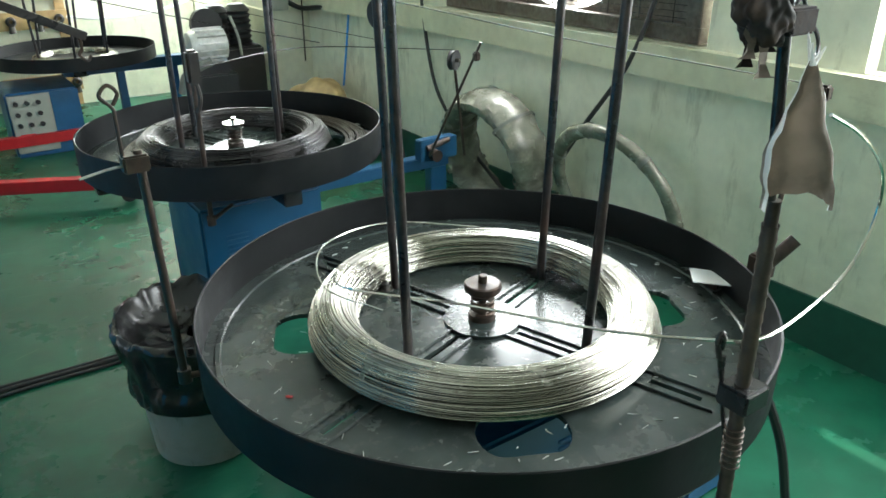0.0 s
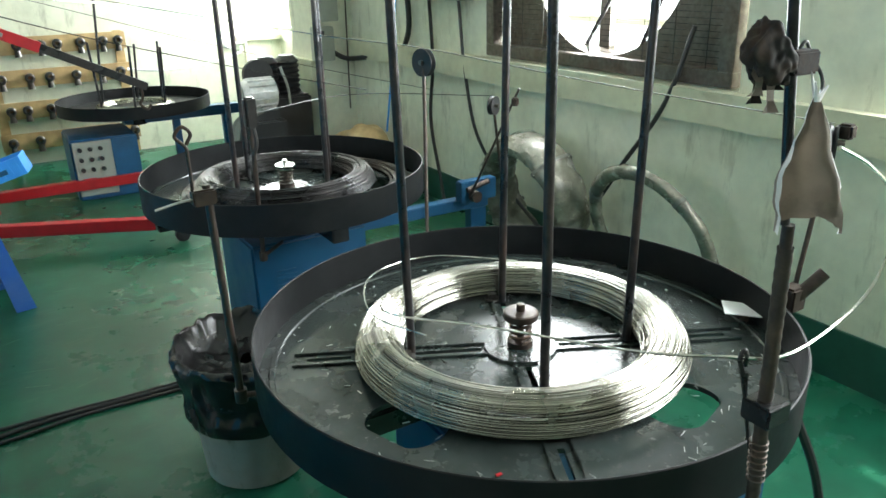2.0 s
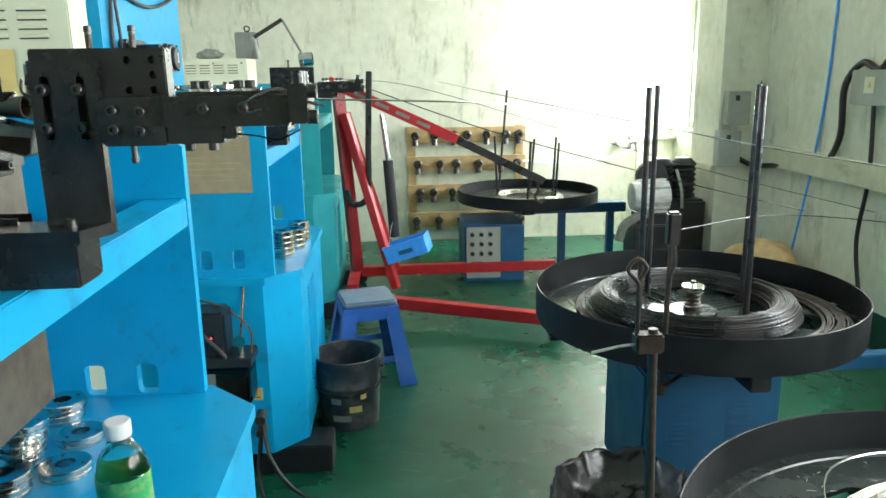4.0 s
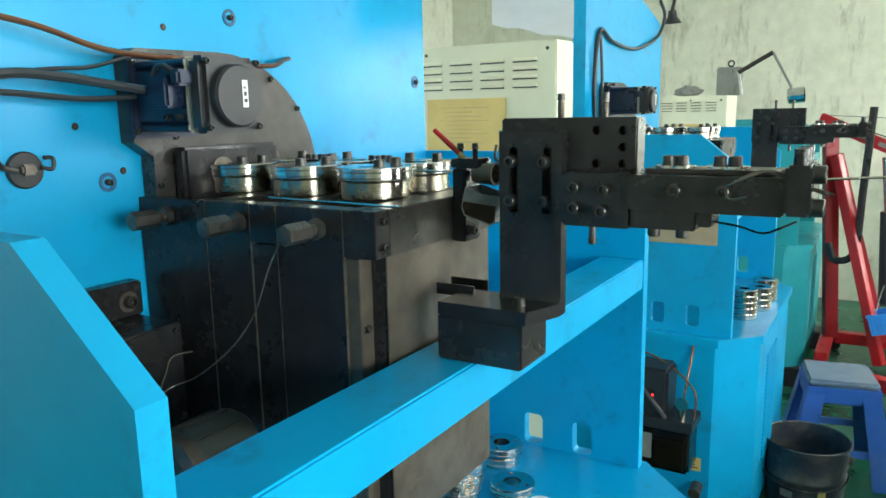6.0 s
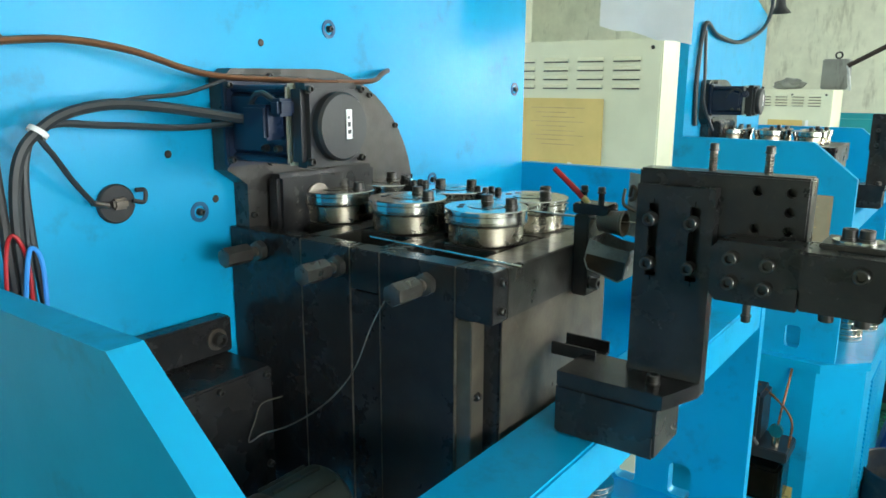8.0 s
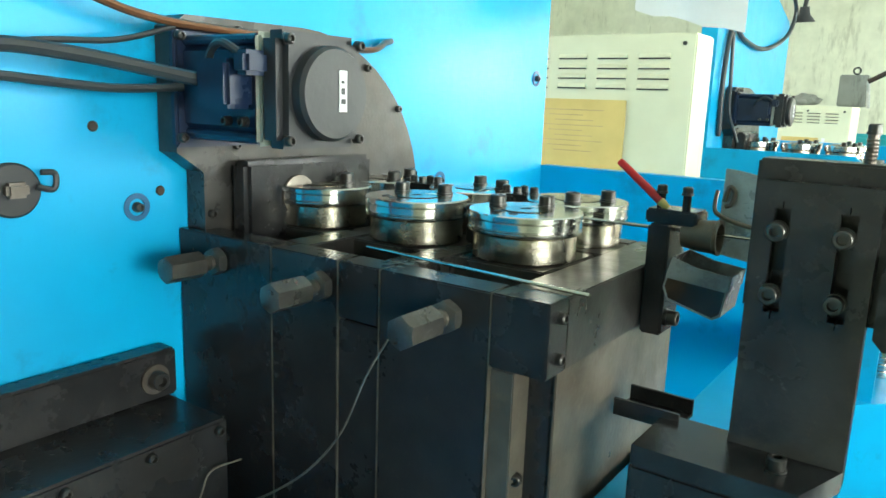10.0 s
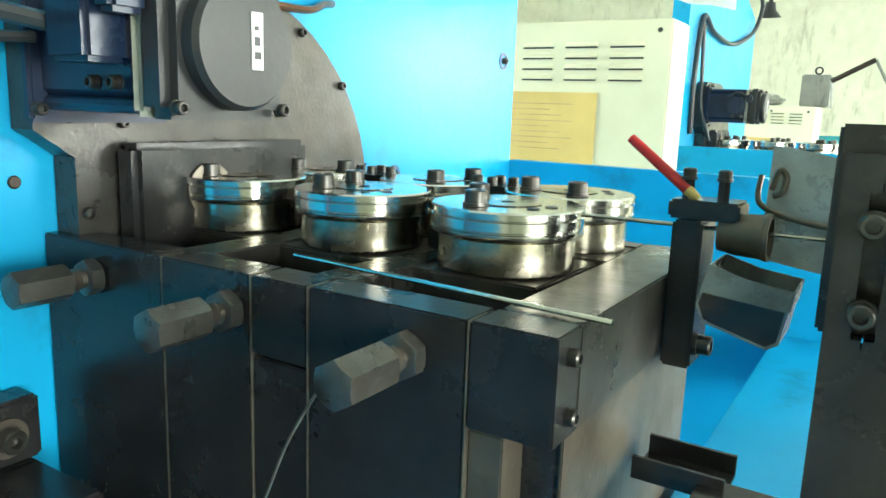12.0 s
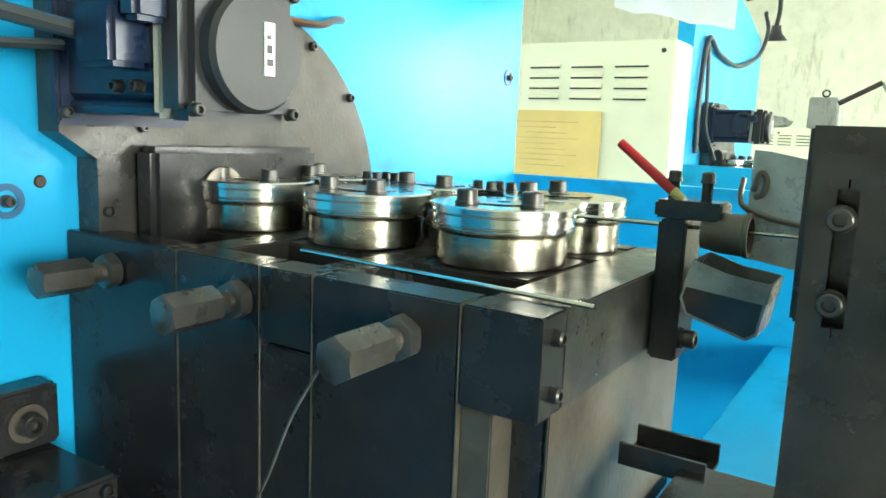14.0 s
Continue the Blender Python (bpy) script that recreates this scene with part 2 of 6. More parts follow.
def lathe(bm, profile, seg=32, m=None, closed=False):
    """Turns a profile of (radius, height) round z."""
    rings = []
    m = m or Matrix()
    for r, z in profile:
        if r < 1e-6:
            rings.append([bm.verts.new(m @ Vector((0, 0, z)))])
        else:
            rings.append([bm.verts.new(m @ Vector((r * math.cos(2 * math.pi * i / seg), r * math.sin(2 * math.pi * i / seg), z)))
                          for i in range(seg)])
    pairs = list(zip(rings, rings[1:])) + ([(rings[-1], rings[0])] if closed else [])
    fs = []
    for a, b in pairs:
        for i in range(seg):
            j = (i + 1) % seg
            q = [a[i % len(a)], a[j % len(a)], b[j % len(b)], b[i % len(b)]]
            q = [v for k, v in enumerate(q) if v not in q[:k]]
            if len(q) > 2:
                fs.append(bm.faces.new(q))
    bmesh.ops.recalc_face_normals(bm, faces=fs)
    return bm


def along(a, b):
    """The frame with its z from a towards b."""
    a, b = Vector(a), Vector(b)
    return Matrix.Translation(a) @ (b - a).to_track_quat("Z", "Y").to_matrix().to_4x4()


def rod(bm, a, b, r, seg=12, r2=None):
    h = (Vector(b) - Vector(a)).length
    return lathe(bm, [(0, 0), (r, 0), (r if r2 is None else r2, h), (0, h)], seg, along(a, b))


def spline(pts, n=8):
    p = [Vector(q) for q in pts]
    p = [p[0] * 2 - p[1]] + p + [p[-1] * 2 - p[-2]]
    out = []
    for i in range(1, len(p) - 2):
        for k in range(n):
            t = k / n
            out.append(0.5 * (2 * p[i] + (p[i + 1] - p[i - 1]) * t + (2 * p[i - 1] - 5 * p[i] + 4 * p[i + 1] - p[i + 2]) * t * t
                              + (3 * p[i] - p[i - 1] - 3 * p[i + 1] + p[i + 2]) * t ** 3))
    out.append(p[-2])
    return out


def tube(bm, pts, r, seg=8, smooth=8):
    pts = spline(pts, smooth) if smooth else [Vector(q) for q in pts]
    rings, up = [], Vector((0.13, 0.21, 1)).normalized()
    for i, q in enumerate(pts):
        d = (pts[min(i + 1, len(pts) - 1)] - pts[max(i - 1, 0)]).normalized()
        s = d.cross(up)
        s = s.normalized() if s.length > 1e-4 else d.orthogonal().normalized()
        u = s.cross(d)
        up = u
        rings.append([bm.verts.new(q + r * (math.cos(2 * math.pi * k / seg) * s + math.sin(2 * math.pi * k / seg) * u)) for k in range(seg)])
    for a, b in zip(rings, rings[1:]):
        for k in range(seg):
            bm.faces.new((a[k], a[(k + 1) % seg], b[(k + 1) % seg], b[k]))
    bm.faces.new(rings[0][::-1])
    bm.faces.new(rings[-1])
    return bm


def part(name, bm, mat, parent=None, label="", smooth=35):
    me = bpy.data.meshes.new(name)
    bm.normal_update()
    bm.to_mesh(me)
    bm.free()
    me.materials.append(mat)
    if smooth:
        me.shade_smooth()
        me.set_sharp_from_angle(angle=radians(smooth))
    ob = new(name, me)
    ob.parent = parent
    return tagged(ob, label)


def thing(name, label, category, at=(0, 0, 0), turn=0, group=""):
    ob = new(name)
    ob.empty_display_size = 0.05
    ob.matrix_basis = pose(*at, 0, 0, turn)
    return tagged(ob, label, category, group)


def B():
    return bmesh.new()


def carve(ob, bm):
    """Cuts the solid bm out of ob's mesh."""
    me = bpy.data.meshes.new("cutter")
    bm.to_mesh(me)
    bm.free()
    tool = new("cutter", me)
    tool.parent, tool.matrix_basis = ob.parent, ob.matrix_basis.copy()
    mod = ob.modifiers.new("cut", "BOOLEAN")
    mod.operation, mod.object, mod.solver = "DIFFERENCE", tool, "EXACT"
    bpy.context.view_layer.update()
    dg = bpy.context.evaluated_depsgraph_get()
    res = bpy.data.meshes.new_from_object(ob.evaluated_get(dg))
    ob.modifiers.remove(mod)
    ob.data = res
    bpy.data.objects.remove(tool)
    bpy.data.meshes.remove(me)


def bolt_mesh(r=0.008, h=0.009):
    """A socket head cap screw on its washer, head upward, hexagon socket sunk."""
    bm = B()
    lathe(bm, [(0, -0.002), (r * 1.15, -0.002), (r * 1.15, 0), (r, 0), (r, h - 0.001), (r - 0.001, h), (r * 0.56, h), (r * 0.5, h * 0.45), (0, h * 0.45)], 18)
    me = bpy.data.meshes.new("bolt")
    bm.to_mesh(me)
    bm.free()
    me.materials.append(BOLT)
    me.shade_smooth()
    me.set_sharp_from_angle(angle=radians(35))
    return me


BOLT_8 = bolt_mesh(0.0072, 0.009)
BOLT_6 = bolt_mesh(0.0048, 0.006)
BOLT_10 = bolt_mesh(0.0095, 0.011)


def bolt(parent, at, way=(0, 0, 1), me=None):
    ob = new("bolt", me or BOLT_8)
    ob.parent = parent
    ob.matrix_basis = along(at, Vector(at) + Vector(way))
    return ob

# ---- structure ----
XW, YB, XL, YS, H = 3.85, 6.4, -3.2, -5.2, 3.3


def slab(name, mat, boxes, label, category=""):
    bm = B()
    for b in boxes:
        box(bm, *b)
    ob = part(name, bm, mat, None, label, smooth=0)
    return tagged(ob, label, category or name.split("_")[0], kind="structure")


slab("floor", FLOOR, [(XL, XW, YS, YB, -0.1, 0)], "worn green epoxy workshop floor with scuffs and dust")
slab("ceiling", CEIL, [(XL, XW, YS, YB, H, H + 0.1)], "plain pale workshop ceiling")
T = 0.22
# the wall with the fan window (y 0.75 to 2.62) and further windows towards the entrance
slab("wall_east", WALL, [
    (XW, XW + T, YS, YB + T, 0, 1.09), (XW, XW + T, YS, YB + T, 2.45, H),
    (XW, XW + T, 2.62, 5.2, 1.09, 2.45), (XW, XW + T, 6.25, YB + T, 1.09, 2.45), (XW, XW + T, 0.10, 0.75, 1.09, 2.45),
    (XW, XW + T, YS, -2.2, 1.09, 2.45)], "stained pale green painted plaster wall")
slab("wall_north", WALL, [
    (XL, 3.44, YB, YB + T, 0, H), (3.44, XW, YB, YB + T, 0, 1.02), (3.44, XW, YB, YB + T, 2.75, H)], "pale painted end wall")
# the openings here are unseen, added to let the west fills in
slab("wall_west", WALL, [(XL - T, XL, YS, YB + T, 0, 1.3), (XL - T, XL, YS, YB + T, 2.6, H), (XL - T, XL, 2.5, YB + T, 1.3, 2.6), (XL - T, XL, -2.3, -1.7, 1.3, 2.6), (XL - T, XL, YS, -4.3, 1.3, 2.6)], "pale painted wall behind the machines")
slab("wall_south", WALL, [(XL, XW, YS - T, YS, 0, H)], "pale painted wall at the entrance")
slab("pillar", WALL, [(3.50, XW, 4.6, 5.1, 0, H)], "pale painted concrete pillar with drilled holes")
slab("trim", TRIM, [(XW - 0.06, XW, YS, 4.6, 0.94, 1.085), (3.46, 3.5, 4.6, 5.1, 0.75, 0.92)], "dirty cream wall rail under the windows")
slab("baseboard", SKIRT, [(XW - 0.012, XW, YS, 4.6, 0, 0.22)], "dark green painted skirting band")
bm = B()
box(bm, 5.4, 5.42, -7, 9, -1.5, 3.3)
tagged(part("backdrop", bm, OUTSIDE, None, "bright overexposed daylight outdoors", smooth=0), category="backdrop", kind="structure")
bm = B()
box(bm, 1.0, 5.3, 8.0, 8.02, -1.5, 5.5)
tagged(part("backdrop", bm, OUTSIDE, None, "bright overexposed daylight outdoors", smooth=0), category="backdrop", kind="structure")


def frame_window(name, y0, y1, z0, z1, x, mullions, label):
    ob = tagged(thing(name, label, "window"), kind="structure")
    bm = B()
    for b in ((y0, y1, z0, z0 + 0.05), (y0, y1, z1 - 0.05, z1), (y0, y0 + 0.05, z0 + 0.05, z1 - 0.05), (y1 - 0.05, y1, z0 + 0.05, z1 - 0.05)):
        box(bm, x, x + 0.06, *b)
    for m in mullions:
        box(bm, x + 0.01, x + 0.05, m - 0.02, m + 0.02, z0 + 0.05, z1 - 0.05)
    part("window_frame", bm, GREYBOX, ob)
    return ob


frame_window("window_2", -2.2, 0.10, 1.09, 2.45, XW + 0.08, (-1.05,), "bright side window with pale metal frame")
frame_window("window_3", 5.2, 6.25, 1.09, 2.45, XW + 0.08, (5.7,), "overexposed corner window with pale metal frame")
ob = tagged(thing("window_4", "overexposed end window with pale frame", "window"), kind="structure")
bm = B()
for b in ((3.44, 3.49, 1.02, 2.75), (3.49, XW, 1.02, 1.07), (3.49, XW, 2.70, 2.75), (3.62, 3.66, 1.07, 2.70)):
    box(bm, b[0], b[1], YB + 0.05, YB + 0.11, b[2], b[3])
part("window_frame", bm, CREAM, ob)
bm = B()
box(bm, 3.38, XW, YB - 0.06, YB + 0.04, 0.97, 1.015, 0.004)
part("window_sill", bm, TRIM, ob)

# unseen slab outside, added to block the sun down to a floor strip
slab("awning", GREYBOX, [(XW + T, 4.212, -3.0, 0.3, 2.46, 2.49), (XW + T, 4.72, 0.3, 4.4, 2.46, 2.49)], "grey unseen slab that trims the sun above the side windows", "awning")

# exhaust fan in its window
fan = thing("exhaust_fan", "large dusty black wall exhaust fan with mesh guard", "fan")
bm = B()
fy, fz, fr = 1.66, 1.74, 0.62
for b in ((0.78, 2.60, 1.10, 1.17), (0.78, 0.86, 1.17, 2.43), (2.52, 2.60, 1.17, 2.43), (0.86, 2.52, 2.37, 2.43)):
    box(bm, XW - 0.02, XW + 0.10, *b, 0.004)
part("window_frame", bm, GREYSTEEL, fan)
bm = B()
n = 48
outer = []
for i in range(n):
    a = 2 * math.pi * i / n
    c, s = math.cos(a), math.sin(a)
    k = min(0.875 / max(abs(c), 1e-6), (0.66 if s > 0 else 0.60) / max(abs(s), 1e-6))
    outer.append((fy + k * c, fz + k * s))
rings = [[bm.verts.new((x, u, v)) for u, v in pts] for x, pts in (
    (XW + 0.05, outer),
    (XW + 0.05, [(fy + fr * 0.93 * math.cos(2 * math.pi * i / n), fz + fr * 0.93 * math.sin(2 * math.pi * i / n)) for i in range(n)]),
    (XW + 0.16, [(fy + fr * 0.90 * math.cos(2 * math.pi * i / n), fz + fr * 0.90 * math.sin(2 * math.pi * i / n)) for i in range(n)]))]
for a, b in zip(rings, rings[1:]):
    for i in range(n):
        bm.faces.new((a[i], a[(i + 1) % n], b[(i + 1) % n], b[i]))
part("shroud", bm, GREYSTEEL, fan, "dark grey fan shroud with round opening")
bm = B()
box(bm, XW + 0.165, XW + 0.20, 1.715, 1.795, 1.10, 2.44)
part("post", bm, GREYSTEEL, fan)
for k in range(3):
    a = radians(25 + 65 * k)
    bm = B()
    p = Vector((XW + 0.11, fy, fz))
    d, e = Vector((0, math.cos(a), math.sin(a))), Vector((0.35, -math.sin(a), math.cos(a)))
    q = [p + d * 0.1 + e * 0.05, p + d * 0.5 + e * 0.16, p + d * 0.5 - e * 0.13, p + d * 0.1 - e * 0.05]
    lo, hi = [bm.verts.new(v) for v in q], [bm.verts.new(v + Vector((0.006, 0, 0))) for v in q]
    bm.faces.new(lo), bm.faces.new(hi[::-1])
    for i in range(4):
        bm.faces.new((lo[i], hi[i], hi[(i + 1) % 4], lo[(i + 1) % 4]))
    part("blade", bm, BLACK, fan)
bm = B()
rod(bm, (XW + 0.06, fy, fz), (XW + 0.16, fy, fz), 0.06, 24)
part("hub", bm, BLACK, fan)
bm = B()
rod(bm, (XW + 0.12, fy - 0.55, fz + 0.5), (XW + 0.12, fy + 0.2, fz - 0.56), 0.012, 8)
rod(bm, (XW + 0.12, fy - 0.2, fz - 0.56), (XW + 0.12, fy - 0.62, fz + 0.3), 0.012, 8)
part("brace", bm, BLACK, fan)
for k in range(44):
    z = 1.19 + k * 0.027
    part("guard_wire", box(B(), XW + 0.018, XW + 0.020, 0.87, 2.51, z, z + 0.0022), BLACK, fan, smooth=0)
for k in range(9):
    y = 0.95 + k * 0.19
    part("guard_stay", box(B(), XW + 0.0155, XW + 0.0175, y, y + 0.003, 1.17, 2.37), BLACK, fan, smooth=0)
rail = thing("neighbour_railing", "pale yellow railing of the building outside", "railing")
for z in (0.95, 1.22, 1.45, 1.70):
    part("rail", box(B(), 5.0, 5.03, -1.0, 4.6, z, z + 0.045), CREAM, rail, smooth=0)
for y in (-0.98, 0.9, 2.75, 4.55):
    part("post", box(B(), 5.032, 5.07, y, y + 0.05, -0.6, 1.78), CREAM, rail, smooth=0)
bm = B()
box(bm, XW + 0.10, XW + 0.14, 0.86, 1.02, 1.17, 1.42, 0.01)
part("switch_box", bm, BLACK, fan)

# ---- decoilers ----


def coil_of_wire(name, r0, r1, h, loops, wr, mat, label, seed, seg=110):
    """Loops of wire laid into a low mound."""
    rng = random.Random(seed)
    verts, faces = [], []
    sides = 5
    for k in range(loops):
        f = k / (loops - 1)
        a = math.pi * (0.02 + 0.96 * f)
        mid, half = (r0 + r1) / 2, (r1 - r0) / 2
        rad = mid + half * math.cos(a) + rng.gauss(0, 1) * wr * 0.9
        hh = max(wr, h * (math.sin(a) ** 0.75)) + rng.gauss(0, 1) * wr * 0.8
        ox, oy, tilt, ph = rng.uniform(-1, 1) * wr * 2.5, rng.uniform(-1, 1) * wr * 2.5, rng.uniform(0, 1) * wr * 1.5, rng.uniform(0, 6.28)
        base = len(verts)
        for i in range(seg):
            t = 2 * math.pi * i / seg
            rr, zz = rad, max(wr, hh + tilt * math.cos(t + ph))
            for s in range(sides):
                b = 2 * math.pi * s / sides
                q = rr + wr * math.cos(b)
                verts.append((ox + q * math.cos(t), oy + q * math.sin(t), zz + wr * math.sin(b)))
        for i in range(seg):
            for s in range(sides):
                i2, s2 = (i + 1) % seg, (s + 1) % sides
                faces.append((base + i * sides + s, base + i2 * sides + s, base + i2 * sides + s2, base + i * sides + s2))
    me = bpy.data.meshes.new(name)
    me.from_pydata(verts, [], faces)
    me.materials.append(mat)
    me.shade_smooth()
    return tagged(new(name, me), label, "wire coil", kind="stuff")


def spring_hub(parent, z, s=1.0, plain=False):
    bm = B()
    lathe(bm, [(0, z), (0.095 * s, z), (0.095 * s, z + 0.008), (0, z + 0.008)], 32)
    part("hub_plate", bm, TABLE, parent)
    hub = part("hub", lathe(B(), [(0, z + 0.008), (0.034 * s, z + 0.008), (0.034 * s, z + 0.022), (0.009 * s, z + 0.024), (0.009 * s, z + 0.10 * s), (0, z + 0.10 * s)], 20), ROD, parent)
    bm = B()
    pts = [(0.027 * s * math.cos(t * 0.5), 0.027 * s * math.sin(t * 0.5), z + 0.024 + t * 0.00118 * s) for t in range(52)]
    tube(bm, pts, 0.0045 * s, 6, 1)
    part("spring", bm, ROD, hub)
    part("cap", lathe(B(), [(0, z + 0.085 * s), (0.044 * s, z + 0.085 * s), (0.046 * s, z + 0.09 * s), (0.046 * s, z + 0.102 * s), (0.042 * s, z + 0.105 * s), (0.011 * s, z + 0.106 * s)] +
                    [(0.011 * s, z + 0.123 * s), (0.009 * s, z + 0.125 * s), (0, z + 0.125 * s)], 24), STEEL if plain else ROD, hub)


def decoiler(at, radius, zt, rim_h, pole_r, pole_h, label, base, lean=0.0):
    d = thing("wire_decoiler", label, "decoiler", at)
    table = thing("turntable", "", "", (0, 0, 0))
    table.parent = d
    for key in ("label", "category"):
        if key in table:
            del table[key]
    disc = part("disc", lathe(B(), [(0, zt - 0.012), (radius - 0.004, zt - 0.012), (radius - 0.004, zt), (0, zt)], 96), TABLE, table)
    cut = B()
    for k in range(4):
        m = pose(0, 0, 0, 0, 0, 90 * k)
        for x0, x1 in ((0.10, 0.27), (0.43, 0.54)):
            s = radius / 0.66
            b = B()
            box(b, x0 * s, x1 * s, -0.0075, 0.0075, zt - 0.05, zt + 0.05)
            b.transform(m)
            me = bpy.data.meshes.new("t")
            b.to_mesh(me)
            b.free()
            cut.from_mesh(me)
            bpy.data.meshes.remove(me)
        m = pose(0, 0, 0, 0, 0, 45 + 90 * k)
        o = []
        for i in range(28):
            t = 2 * math.pi * i / 28
            o.append(m @ Vector(((0.43 + 0.068 * math.cos(t)) * radius / 0.66, (0.045 if math.sin(t) > 0 else -0.045) + 0.05 * math.sin(t), 0)))
        prism(cut, [(p.x, p.y) for p in o], "z", zt - 0.05, zt + 0.05)
    carve(disc, cut)
    disc.data.materials.clear()
    disc.data.materials.append(TABLE)
    part("rim", lathe(B(), [(radius, zt - 0.02), (radius, zt + rim_h), (radius - 0.003, zt + rim_h + 0.002), (radius - 0.006, zt + rim_h), (radius - 0.006, zt - 0.02)], 128, closed=True), RIM, table)
    part("ring", lathe(B(), [(radius * 0.93, zt), (radius * 0.935, zt + 0.004), (radius * 0.95, zt + 0.004), (radius * 0.955, zt)], 96), TABLE, table)
    for k in range(4):
        m = pose(0, 0, 0, 0, 0, 90 * k)
        for s in (-1, 1):
            bm = B()
            box(bm, 0.085, radius * 0.87, s * 0.030 - 0.005, s * 0.030 + 0.005, zt, zt + 0.006, 0.002)
            bm.transform(m)
            part("rib", bm, TABLE, table)
        bm = B()
        a = m @ Vector((pole_r, 0, zt + 0.003))
        out = (m @ Vector((1, 0, 0))) * lean
        side = (m @ Vector((0, 1, 0))) * lean * (1 if k % 2 else -0.6)
        rod(bm, a, a + Vector((0, 0, pole_h)) + out + side, 0.011, 14)
        pole = part("pole", bm, POLE, table)
        bm = B()
        lathe(bm, [(0, 0.0), (0.024, 0.0), (0.024, 0.006), (0.012, 0.007), (0.012, 0.02), (0, 0.02)], 6, Matrix.Translation(m @ Vector((pole_r + 0.012, 0.028, zt + 0.003))))
        part("clamp_nut", bm, BOLT, pole)
    spring_hub(table, zt, 1.0, base == "far")
    # fixed stand below
    bm = B()
    box(bm, -0.26, 0.26, -0.24, 0.24, 0.02, zt - 0.16, 0.01)
    body = part("cabinet", bm, BLUE_BASE, d, "mid blue sheet-metal cabinet")
    for sx in (-0.12, 0.10):
        for k in range(9):
            bm = B()
            box(bm, sx - 0.045, sx + 0.045, -0.246, -0.239, 0.26 + k * 0.02, 0.268 + k * 0.02, 0.002)
            part("louvre", bm, BLUE_BASE, body)
    bm = B()
    box(bm, -0.62 * radius / 0.66, 0.62 * radius / 0.66, -0.035, 0.035, zt - 0.09, zt - 0.03, 0.004)
    box(bm, -0.035, 0.035, -0.62 * radius / 0.66, 0.62 * radius / 0.66, zt - 0.0895, zt - 0.0305, 0.004)
    part("support_beam", bm, BLACK, d)
    bm = B()
    rod(bm, (0, 0, zt - 0.16), (0, 0, zt - 0.02), 0.07, 20)
    part("spindle", bm, BLACK, d)
    return d, table


dec1, table1 = decoiler((2.19, 0.083, 0), 0.677, 0.672, 0.104, 0.285, 1.05, "blue wire decoiler with black turntable carrying bright wire", "near", 0.02)
coil1 = coil_of_wire("wire_coil", 0.312, 0.422, 0.082, 175, 0.0021, WIRE, "large coil of bright silvery steel wire on the turntable", 3)
coil1.matrix_basis = pose(2.19, 0.083, 0.6755)
dec2, table2 = decoiler((2.184, 1.779, 0), 0.607, 0.712, 0.104, 0.262, 0.86, "blue wire decoiler with black turntable carrying black wire", "far", 0.0)
table2.matrix_basis = pose(0, 0, 0, 0, 0, 21)
coil2 = coil_of_wire("wire_coil", 0.285, 0.385, 0.075, 90, 0.0027, WIRE2, "coil of black steel wire lying on the turntable", 5)
coil2.matrix_basis = pose(2.184, 1.779, 0.7155)
spill = coil_of_wire("wire_coil", 0.40, 0.50, 0.016, 34, 0.0024, ROD, "slack brown loops of wire spilled beside the black coil", 8)
spill.matrix_basis = pose(2.245, 1.770, 0.7150)


